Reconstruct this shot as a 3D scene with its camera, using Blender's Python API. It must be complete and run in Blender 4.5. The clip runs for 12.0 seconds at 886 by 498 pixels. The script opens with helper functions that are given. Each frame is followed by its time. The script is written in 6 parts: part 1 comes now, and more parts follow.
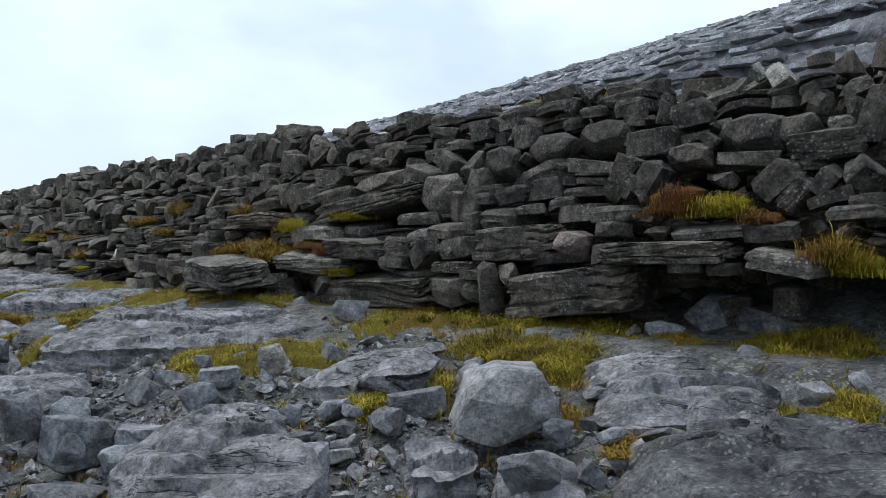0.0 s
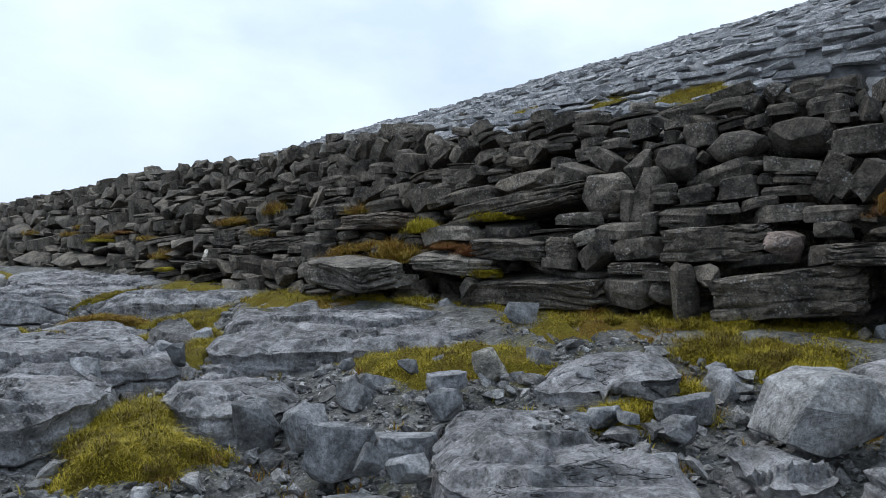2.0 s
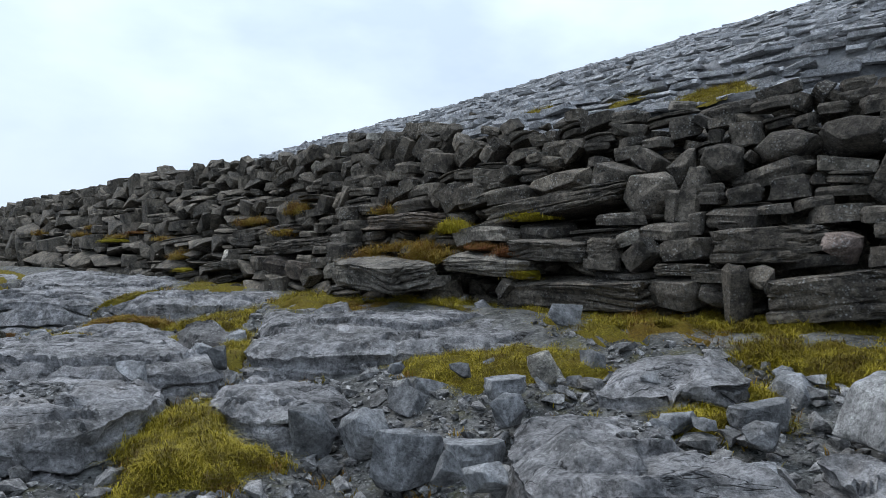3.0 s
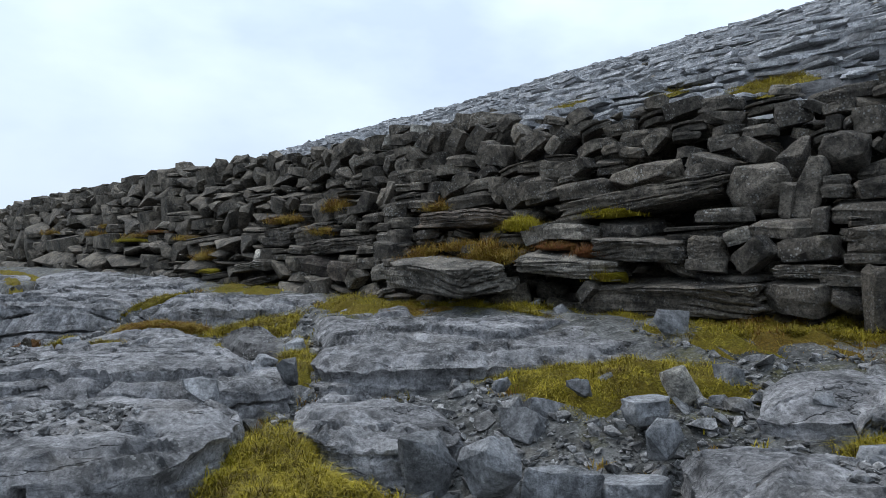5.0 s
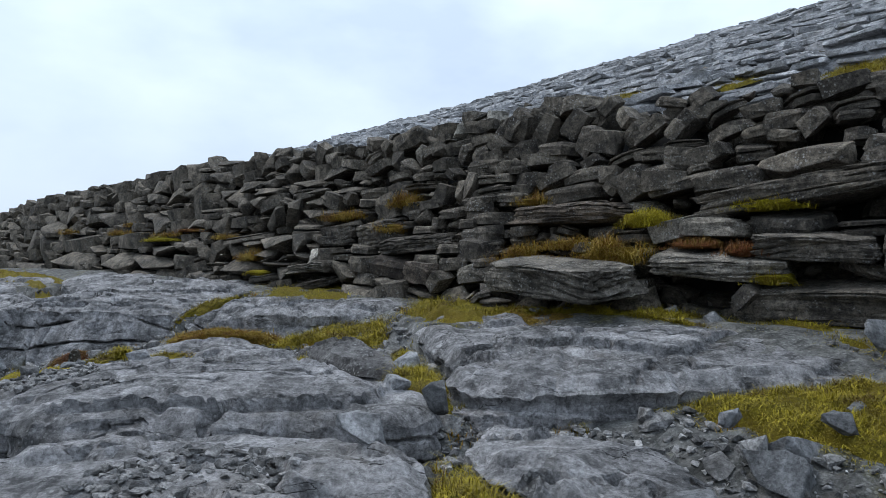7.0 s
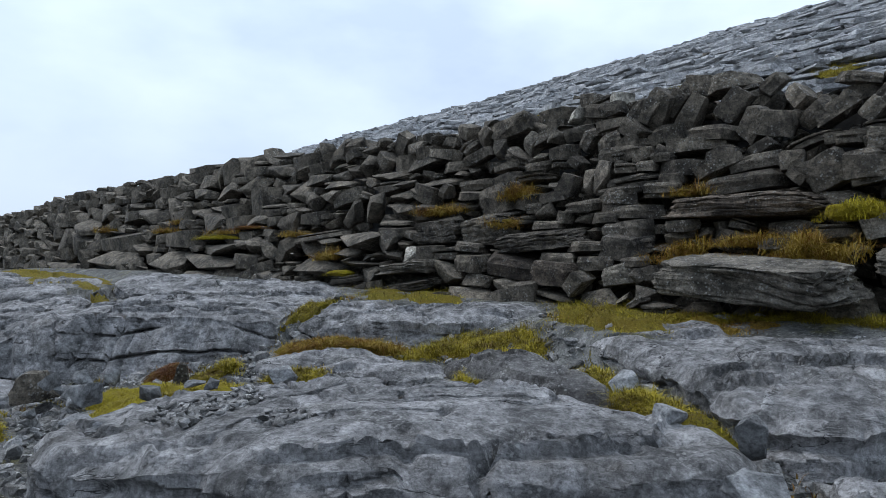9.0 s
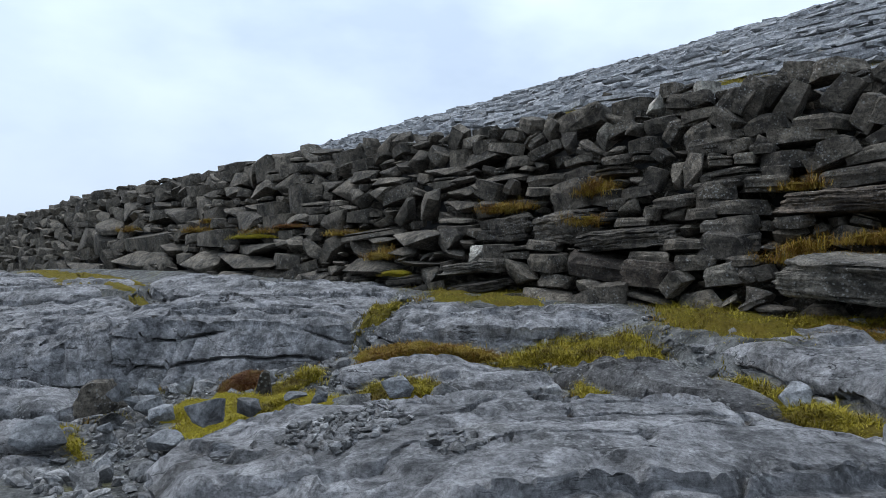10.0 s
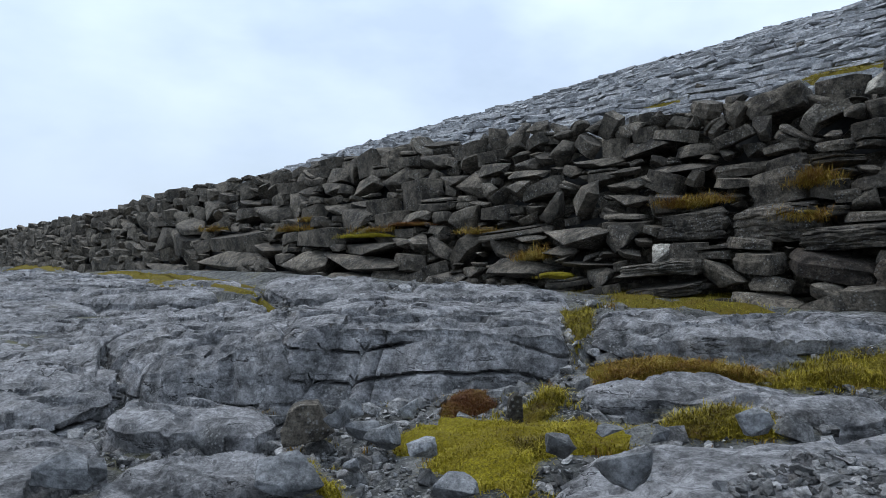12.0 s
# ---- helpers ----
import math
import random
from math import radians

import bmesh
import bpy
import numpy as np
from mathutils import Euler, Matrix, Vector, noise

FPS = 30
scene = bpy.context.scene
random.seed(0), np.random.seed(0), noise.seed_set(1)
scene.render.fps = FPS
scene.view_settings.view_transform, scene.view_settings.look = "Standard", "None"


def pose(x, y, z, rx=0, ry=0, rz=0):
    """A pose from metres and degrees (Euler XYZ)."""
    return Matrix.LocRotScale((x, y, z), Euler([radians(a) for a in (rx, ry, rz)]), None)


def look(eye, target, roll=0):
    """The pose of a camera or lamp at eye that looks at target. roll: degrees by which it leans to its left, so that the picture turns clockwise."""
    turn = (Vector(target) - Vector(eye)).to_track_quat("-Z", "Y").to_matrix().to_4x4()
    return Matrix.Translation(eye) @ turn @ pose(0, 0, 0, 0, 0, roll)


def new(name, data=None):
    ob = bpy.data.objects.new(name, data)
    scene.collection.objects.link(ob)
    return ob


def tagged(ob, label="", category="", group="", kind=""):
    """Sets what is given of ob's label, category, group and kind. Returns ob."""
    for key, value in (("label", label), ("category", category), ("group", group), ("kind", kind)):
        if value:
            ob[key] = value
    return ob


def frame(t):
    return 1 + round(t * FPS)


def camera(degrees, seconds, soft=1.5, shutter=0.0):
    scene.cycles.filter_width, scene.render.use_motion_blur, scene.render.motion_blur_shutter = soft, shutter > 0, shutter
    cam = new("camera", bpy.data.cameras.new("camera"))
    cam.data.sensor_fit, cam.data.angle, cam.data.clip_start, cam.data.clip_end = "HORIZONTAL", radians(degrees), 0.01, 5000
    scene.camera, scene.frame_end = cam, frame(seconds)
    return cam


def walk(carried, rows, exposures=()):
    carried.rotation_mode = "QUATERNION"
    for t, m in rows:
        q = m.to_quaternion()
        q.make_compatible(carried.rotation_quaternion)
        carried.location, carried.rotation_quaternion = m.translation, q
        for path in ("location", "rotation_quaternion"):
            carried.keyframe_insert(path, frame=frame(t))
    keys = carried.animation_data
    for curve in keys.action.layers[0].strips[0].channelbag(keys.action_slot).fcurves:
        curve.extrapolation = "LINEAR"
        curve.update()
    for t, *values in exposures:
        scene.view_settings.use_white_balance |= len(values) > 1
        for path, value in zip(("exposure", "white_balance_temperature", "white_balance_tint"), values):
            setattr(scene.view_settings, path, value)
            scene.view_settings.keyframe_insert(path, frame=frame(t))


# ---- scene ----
cam = camera(64.1, 12.0, soft=0.4)
PATH = [
    (0, (-0.008, 0.063, 1.009), (-0.009, 2.063, 1.024), -0.04),
    (0.5, (-0.529, 0.124, 1.007), (-0.53, 2.124, 1.022), -0.04),
    (1, (-0.965, 0.166, 1.003), (-0.966, 2.166, 1.020), -0.04),
    (1.5, (-1.303, 0.192, 1.004), (-1.304, 2.192, 1.021), -0.04),
    (2, (-1.564, 0.224, 1.011), (-1.565, 2.224, 1.028), -0.04),
    (2.5, (-1.772, 0.266, 1.018), (-1.771, 2.265, 1.035), -0.04),
    (3, (-1.955, 0.338, 1.020), (-1.951, 2.338, 1.037), -0.04),
    (5, (-2.681, 1.02, 1.017), (-2.672, 3.019, 1.035), -0.04),
    (5.5, (-2.895, 1.252, 1.012), (-2.885, 3.252, 1.032), -0.04),
    (6, (-3.158, 1.509, 1.009), (-3.147, 3.509, 1.029), -0.04),
    (6.5, (-3.437, 1.759, 1.005), (-3.425, 3.759, 1.026), -0.04),
    (7, (-3.743, 2.009, 0.995), (-3.73, 4.009, 1.018), -0.04),
    (9, (-5.113, 2.974, 0.981), (-5.101, 4.974, 1.004), -0.04),
    (9.5, (-5.526, 3.233, 0.968), (-5.512, 5.233, 0.993), -0.04),
    (10, (-5.925, 3.475, 0.961), (-5.91, 5.475, 0.987), -0.04),
    (10.5, (-6.335, 3.704, 0.954), (-6.32, 5.704, 0.981), -0.04),
    (11, (-6.746, 3.915, 0.948), (-6.761, 5.915, 0.976), -0.04),
    (11.5, (-7.149, 4.138, 0.948), (-7.186, 6.138, 0.977), -0.04),
    (12, (-7.549, 4.365, 0.953), (-7.607, 6.364, 0.982), -0.04),
]
walk(cam, [(t, look(eye, target, roll)) for t, eye, target, roll in PATH], [(0, 0.02, 6370, 10), (5, -0.05, 6350, 10), (9.5, -0.11, 6260, 10), (12, -0.16, 6200, 10)])

# ---- light: overcast sky, weak wide sun behind the hill ----
SUN_EL, SUN_AZ = 58.0, -50.0          # azimuth in degrees from +y towards +x
world = bpy.data.worlds.new("overcast_sky")
scene.world = world
world.use_nodes = True
wn, wl = world.node_tree.nodes, world.node_tree.links
wn.clear()
w_out = wn.new("ShaderNodeOutputWorld")
w_bg = wn.new("ShaderNodeBackground")
w_sky = wn.new("ShaderNodeTexSky")
w_sky.sky_type, w_sky.sun_disc = "NISHITA", False
w_sky.sun_elevation, w_sky.sun_rotation = radians(SUN_EL), radians(SUN_AZ)
w_tc = wn.new("ShaderNodeTexCoord")
w_map = wn.new("ShaderNodeMapping")
w_map.inputs["Scale"].default_value = (1.6, 1.6, 3.4)
w_map.inputs["Location"].default_value = (0.35, 0.1, 0.2)
w_noise = wn.new("ShaderNodeTexNoise")
w_noise.inputs["Scale"].default_value, w_noise.inputs["Detail"].default_value = 1.7, 5.0
w_noise.inputs["Roughness"].default_value = 0.5
w_ramp = wn.new("ShaderNodeMapRange")
w_ramp.inputs["From Min"].default_value, w_ramp.inputs["From Max"].default_value = 0.36, 0.62
w_ramp.inputs["To Min"].default_value, w_ramp.inputs["To Max"].default_value = 0.58, 0.97
w_mul = wn.new("ShaderNodeMix")
w_mul.data_type, w_mul.blend_type = "RGBA", "MIX"
w_mul.inputs[7].default_value = (8.75, 10.15, 11.95, 1)
wl.new(w_tc.outputs["Generated"], w_map.inputs["Vector"])
wl.new(w_map.outputs["Vector"], w_noise.inputs["Vector"])
wl.new(w_noise.outputs["Fac"], w_ramp.inputs["Value"])
wl.new(w_ramp.outputs["Result"], w_mul.inputs[0])
wl.new(w_sky.outputs["Color"], w_mul.inputs[6])
# an overcast sky is about three times as bright overhead as at the horizon
w_sep = wn.new("ShaderNodeSeparateXYZ")
w_glow = wn.new("ShaderNodeMapRange")
w_glow.inputs["From Min"].default_value, w_glow.inputs["From Max"].default_value = 0.0, 1.0
w_glow.inputs["To Min"].default_value, w_glow.inputs["To Max"].default_value = 0.93, 2.05
w_tint = wn.new("ShaderNodeVectorMath")
w_tint.operation = "SCALE"
wl.new(w_tc.outputs["Generated"], w_sep.inputs[0])
wl.new(w_sep.outputs[2], w_glow.inputs["Value"])
wl.new(w_mul.outputs[2], w_tint.inputs[0])
wl.new(w_glow.outputs["Result"], w_tint.inputs["Scale"])
wl.new(w_tint.outputs["Vector"], w_bg.inputs["Color"])
w_bg.inputs["Strength"].default_value = 0.09
wl.new(w_bg.outputs["Background"], w_out.inputs["Surface"])

sun_data = bpy.data.lights.new("sun", "SUN")
sun_data.energy, sun_data.angle, sun_data.color = 2.1, radians(30), (1.0, 0.96, 0.90)
sun = new("sun", sun_data)
_az, _el = radians(SUN_AZ), radians(SUN_EL)
sun.matrix_world = look((0, 0, 0), (-math.sin(_az) * math.cos(_el), -math.cos(_az) * math.cos(_el), -math.sin(_el)))
scene.view_settings.exposure = 0.0

# ---- noise on arrays ----
_perm = np.random.RandomState(7).rand(64, 64, 64).astype(np.float32)


def vnoise(x, y, z):
    """Smooth value noise between -1 and 1 on arrays."""
    x, y, z = np.broadcast_arrays(np.asarray(x, float), np.asarray(y, float), np.asarray(z, float))
    xi, yi, zi = np.floor(x).astype(int), np.floor(y).astype(int), np.floor(z).astype(int)
    fx, fy, fz = x - xi, y - yi, z - zi
    fx, fy, fz = (f * f * (3 - 2 * f) for f in (fx, fy, fz))
    out = 0
    for a in (0, 1):
        for b in (0, 1):
            for c in (0, 1):
                out = out + (fx if a else 1 - fx) * (fy if b else 1 - fy) * (fz if c else 1 - fz) * _perm[(xi + a) % 64, (yi + b) % 64, (zi + c) % 64]
    return out * 2 - 1


def fbm(x, y, z=0.0, octaves=4, gain=0.5):
    total, amp, freq = 0, 1.0, 1.0
    for k in range(octaves):
        total = total + amp * vnoise(x * freq + 17.3 * k, y * freq + 9.1 * k, np.asarray(z) * freq + 5.7 * k)
        amp, freq = amp * gain, freq * 2.03
    return total


def smooth(a, b, t):
    t = np.clip((t - a) / (b - a), 0, 1)
    return t * t * (3 - 2 * t)


# ---- materials ----
def material(name):
    m = bpy.data.materials.new(name)
    m.use_nodes = True
    return m, m.node_tree.nodes, m.node_tree.links, m.node_tree.nodes["Principled BSDF"]


def add_noise(n, l, vec, scale, detail=6.0, rough=0.6, dist=0.0):
    t = n.new("ShaderNodeTexNoise")
    t.inputs["Scale"].default_value, t.inputs["Detail"].default_value = scale, detail
    t.inputs["Roughness"].default_value, t.inputs["Distortion"].default_value = rough, dist
    l.new(vec, t.inputs["Vector"])
    return t.outputs["Fac"]


def add_range(n, l, val, a, b, c, d):
    r = n.new("ShaderNodeMapRange")
    for k, v in zip(("From Min", "From Max", "To Min", "To Max"), (a, b, c, d)):
        r.inputs[k].default_value = v
    l.new(val, r.inputs["Value"])
    return r.outputs["Result"]


def add_math(n, l, op, a, b):
    m = n.new("ShaderNodeMath")
    m.operation = op
    for i, v in enumerate((a, b)):
        if isinstance(v, (int, float)):
            m.inputs[i].default_value = v
        else:
            l.new(v, m.inputs[i])
    return m.outputs[0]


def add_mix(n, l, fac, a, b, mode="MIX"):
    m = n.new("ShaderNodeMix")
    m.data_type, m.blend_type = "RGBA", mode
    for i, v in ((0, fac), (6, a), (7, b)):
        if isinstance(v, (int, float)):
            m.inputs[i].default_value = v
        elif isinstance(v, tuple):
            m.inputs[i].default_value = (*v, 1) if len(v) == 3 else v
        else:
            l.new(v, m.inputs[i])
    return m.outputs[2]


def limestone(name, dark, light, lichen=0.25, strata=0.5, island=False, bump=0.8, moss=0.0, rough=0.9, cracks=0.7, speck=1.0, relief=0.05, spread=0.3, crisp=0.45):
    """Weathered grey limestone: broad blotches, grain, thin bedding lines, pale lichen spots and brown stains."""
    m, n, l, bsdf = material(name)
    geo = n.new("ShaderNodeNewGeometry")
    info = n.new("ShaderNodeObjectInfo")
    pos = geo.outputs["Position"]
    rnd = geo.outputs["Random Per Island"] if island else info.outputs["Random"]
    shift = n.new("ShaderNodeVectorMath")
    shift.operation = "MULTIPLY_ADD"
    l.new(rnd, shift.inputs[0])
    shift.inputs[1].default_value = (31.0, 17.0, 23.0)
    l.new(pos, shift.inputs[2])
    p = shift.outputs[0]
    flat = n.new("ShaderNodeMapping")
    flat.inputs["Scale"].default_value = (1.1, 1.1, 9.0)
    flat.inputs["Rotation"].default_value = (0.10, -0.08, 0.3)
    l.new(p, flat.inputs["Vector"])
    blotch = add_noise(n, l, p, 2.3, 5.0, 0.6, 0.3)
    mid = add_noise(n, l, p, 10.0, 8.0, 0.68, 0.35)
    grain = add_noise(n, l, p, 60.0, 5.0, 0.7)
    bed = add_noise(n, l, flat.outputs["Vector"], 2.2, 6.0, 0.62, 0.4)
    tone = add_math(n, l, "ADD", add_math(n, l, "MULTIPLY", blotch, 0.5), add_math(n, l, "MULTIPLY", mid, 0.5))
    tone = add_range(n, l, tone, 0.40, 0.61, 0.0, 1.0)
    col = add_mix(n, l, tone, dark, light)
    # soot-dark algae in irregular patches
    soot = add_noise(n, l, p, 5.0, 9.0, 0.72, 0.8)
    col = add_mix(n, l, add_range(n, l, soot, 0.50, 0.62, 0.0, 0.7 * speck), col, tuple(c * 0.55 for c in dark))
    # thin dark bedding lines
    line = add_math(n, l, "ABSOLUTE", add_math(n, l, "SUBTRACT", bed, 0.5), 0.0)
    lines = add_range(n, l, line, 0.0, 0.013, strata, 0.0)
    col = add_mix(n, l, lines, col, tuple(c * 0.45 for c in dark))
    col = add_mix(n, l, add_range(n, l, grain, 0.34, 0.48, 0.45 * speck, 0.0), col, tuple(c * 0.6 for c in dark))
    # pale crusts of lichen, in groups of small spots
    spot = n.new("ShaderNodeTexVoronoi")
    spot.inputs["Scale"].default_value = 34.0
    l.new(p, spot.inputs["Vector"])
    where = add_noise(n, l, p, 3.4, 7.0, 0.7)
    spots = add_math(n, l, "MULTIPLY", add_range(n, l, spot.outputs["Distance"], 0.24, 0.36, 1.0, 0.0), add_range(n, l, where, 0.47, 0.60, 0.0, lichen))
    col = add_mix(n, l, spots, col, (0.46, 0.465, 0.45))
    fleck = add_noise(n, l, p, 14.0, 8.0, 0.75)
    col = add_mix(n, l, add_range(n, l, fleck, 0.60, 0.68, 0.0, lichen), col, (0.50, 0.505, 0.50))
    # hair cracks
    fine = n.new("ShaderNodeMapping")
    fine.inputs["Scale"].default_value = (0.5, 1.3, 2.4)
    l.new(p, fine.inputs["Vector"])
    fis = add_noise(n, l, fine.outputs["Vector"], 1.6, 5.0, 0.55, 0.4)
    fis = add_math(n, l, "ABSOLUTE", add_math(n, l, "SUBTRACT", fis, 0.5), 0.0)
    part_of = add_noise(n, l, p, 1.8, 3.0, 0.6)
    fissure = add_math(n, l, "MULTIPLY", add_range(n, l, fis, 0.001, 0.007, cracks, 0.0), add_range(n, l, part_of, 0.46, 0.56, 0.0, 1.0))
    col = add_mix(n, l, fissure, col, tuple(c * 0.2 for c in dark))
    stain = add_noise(n, l, p, 1.3, 6.0, 0.65)
    col = add_mix(n, l, add_range(n, l, stain, 0.56, 0.70, 0.0, 0.35), col, (0.13, 0.112, 0.088))
    if moss:
        damp = add_noise(n, l, p, 1.7, 6.0, 0.7)
        col = add_mix(n, l, add_range(n, l, damp, 0.56, 0.66, 0.0, moss), col, (0.07, 0.065, 0.02))
    tooth = add_noise(n, l, p, 30.0, 9.0, 0.8, 0.2)
    shade = n.new("ShaderNodeCombineColor")
    for socket in shade.inputs:
        l.new(add_range(n, l, tooth, 0.36, 0.64, 1.0 - crisp, 1.0 + crisp), socket)
    col = add_mix(n, l, 1.0, col, shade.outputs["Color"], "MULTIPLY")
    vary = add_range(n, l, rnd, 0.0, 1.0, 1.0 - spread, 1.0 + spread)
    hsv = n.new("ShaderNodeHueSaturation")
    l.new(vary, hsv.inputs["Value"])
    l.new(col, hsv.inputs["Color"])
    l.new(hsv.outputs["Color"], bsdf.inputs["Base Color"])
    bsdf.inputs["Roughness"].default_value = rough
    bsdf.inputs["Specular IOR Level"].default_value = 0.3
    height = add_math(n, l, "ADD", add_math(n, l, "MULTIPLY", mid, 1.0), add_math(n, l, "MULTIPLY", tooth, 0.45))
    height = add_math(n, l, "SUBTRACT", height, add_math(n, l, "MULTIPLY", lines, 0.35))
    height = add_math(n, l, "SUBTRACT", height, add_math(n, l, "MULTIPLY", fissure, 0.6))
    height = add_math(n, l, "ADD", height, add_math(n, l, "MULTIPLY", soot, 0.5))
    bp = n.new("ShaderNodeBump")
    bp.inputs["Strength"].default_value, bp.inputs["Distance"].default_value = bump, relief
    l.new(height, bp.inputs["Height"])
    l.new(bp.outputs["Normal"], bsdf.inputs["Normal"])
    return m


ROCK = {
    "b": limestone("grey_limestone", (0.025, 0.022, 0.018), (0.163, 0.142, 0.115), 0.30, 0.45, cracks=0.3),
    "m": limestone("lighter_grey_limestone", (0.028, 0.024, 0.019), (0.178, 0.153, 0.120), 0.30, 0.5, cracks=0.3),
    "k": limestone("ledged_limestone", (0.025, 0.022, 0.018), (0.163, 0.140, 0.111), 0.35, 0.85, cracks=0.5),
    "l": limestone("pale_limestone", (0.052, 0.047, 0.038), (0.267, 0.239, 0.198), 0.45, 0.75, cracks=0.5),
    "q": limestone("whitish_limestone", (0.088, 0.082, 0.070), (0.460, 0.428, 0.365), 0.6, 0.4, cracks=0.3),
    "p": limestone("pinkish_granite", (0.062, 0.047, 0.040), (0.279, 0.218, 0.186), 0.35, 0.1, cracks=0.2),
    "n": limestone("brownish_limestone", (0.022, 0.017, 0.013), (0.140, 0.112, 0.086), 0.2, 0.8, cracks=0.3),
    "d": limestone("blue_grey_limestone", (0.068, 0.070, 0.072), (0.281, 0.285, 0.291), 0.12, 0.05, cracks=0.15, speck=0.6),
    "s": limestone("pale_smooth_limestone", (0.123, 0.122, 0.119), (0.378, 0.375, 0.366), 0.4, 0.0, cracks=0.08, speck=0.8),
}
RUBBLE = limestone("rubble_limestone", (0.025, 0.022, 0.017), (0.176, 0.151, 0.118), 0.3, 0.5, island=True, cracks=0.2)
PAVE_DARK = limestone("dark_pavement_limestone", (0.040, 0.038, 0.038), (0.189, 0.185, 0.182), 0.35, 0.4, moss=0.12, cracks=0.8, speck=0.9, relief=0.08, spread=0.06, crisp=0.4)
PAVE = limestone("pavement_limestone", (0.065, 0.065, 0.066), (0.377, 0.371, 0.374), 0.35, 0.28, moss=0.05, cracks=0.9, speck=0.85, relief=0.08, spread=0.06, crisp=0.36)
GRAVEL = limestone("limestone_gravel", (0.059, 0.058, 0.056), (0.349, 0.343, 0.336), 0.2, 0.1, island=True, cracks=0.0, spread=0.45)
BEDROCK = limestone("bedrock_ground", (0.020, 0.021, 0.019), (0.146, 0.146, 0.140), 0.3, 0.1, moss=0.85, cracks=0.6)


def hill_rock():
    """Stepped pavement seen from afar: beds as dark broken lines, blocks, thin heath."""
    m, n, l, bsdf = material("hill_limestone")
    geo = n.new("ShaderNodeNewGeometry")
    pos = geo.outputs["Position"]
    dot = n.new("ShaderNodeVectorMath")
    dot.operation = "DOT_PRODUCT"
    dot.inputs[1].default_value = (0.281 * 2.4, 0.2045 * 2.4, 0.7)
    l.new(pos, dot.inputs[0])
    sep = n.new("ShaderNodeSeparateXYZ")
    l.new(pos, sep.inputs[0])
    com = n.new("ShaderNodeCombineXYZ")
    l.new(add_math(n, l, "MULTIPLY", sep.outputs[0], 0.13), com.inputs[0])
    l.new(add_math(n, l, "MULTIPLY", sep.outputs[1], 0.13), com.inputs[1])
    l.new(dot.outputs["Value"], com.inputs[2])
    bed = add_noise(n, l, com.outputs[0], 1.0, 9.0, 0.72, 0.3)
    blk = add_noise(n, l, pos, 0.9, 8.0, 0.7, 0.5)
    grain = add_noise(n, l, pos, 5.0, 8.0, 0.75)
    tone = add_math(n, l, "ADD", add_math(n, l, "MULTIPLY", blk, 0.5), add_math(n, l, "MULTIPLY", grain, 0.5))
    col = add_mix(n, l, add_range(n, l, tone, 0.38, 0.62, 0.0, 1.0), (0.13, 0.134, 0.14), (0.42, 0.425, 0.435))
    col = add_mix(n, l, add_range(n, l, bed, 0.56, 0.62, 0.0, 0.35), col, (0.06, 0.062, 0.065))
    for along, across, width, depth in ((0.10, 1.0, 0.15, 0.95), (0.32, 2.7, 0.20, 0.9)):
        pair = n.new("ShaderNodeCombineXYZ")
        for i, (vec, k) in enumerate((((-0.588, 0.809, 0.0), along), ((0.809, 0.588, 0.0), across))):
            d2 = n.new("ShaderNodeVectorMath")
            d2.operation = "DOT_PRODUCT"
            d2.inputs[1].default_value = tuple(c * k for c in vec)
            l.new(pos, d2.inputs[0])
            wob = add_math(n, l, "MULTIPLY", add_math(n, l, "SUBTRACT", blk, 0.5), 0.6)
            l.new(add_math(n, l, "ADD", d2.outputs["Value"], wob), pair.inputs[i])
        vor = n.new("ShaderNodeTexVoronoi")
        vor.feature, vor.voronoi_dimensions = "DISTANCE_TO_EDGE", "2D"
        vor.inputs["Scale"].default_value = 1.0
        l.new(pair.outputs[0], vor.inputs["Vector"])
        col = add_mix(n, l, add_range(n, l, vor.outputs["Distance"], 0.0, width, depth, 0.0), col, (0.03, 0.031, 0.033))
    far = n.new("ShaderNodeMapping")
    far.inputs["Scale"].default_value = (0.09, 0.09, 0.5)
    l.new(pos, far.inputs["Vector"])
    heath = add_noise(n, l, far.outputs["Vector"], 1.0, 8.0, 0.7)
    col = add_mix(n, l, add_range(n, l, heath, 0.57, 0.66, 0.0, 0.7), col, (0.085, 0.082, 0.035))
    l.new(col, bsdf.inputs["Base Color"])
    bsdf.inputs["Roughness"].default_value = 0.9
    bsdf.inputs["Specular IOR Level"].default_value = 0.2
    bp = n.new("ShaderNodeBump")
    bp.inputs["Strength"].default_value, bp.inputs["Distance"].default_value = 0.9, 0.5
    l.new(add_math(n, l, "ADD", blk, add_math(n, l, "MULTIPLY", grain, 0.5)), bp.inputs["Height"])
    l.new(bp.outputs["Normal"], bsdf.inputs["Normal"])
    return m


HILL = hill_rock()


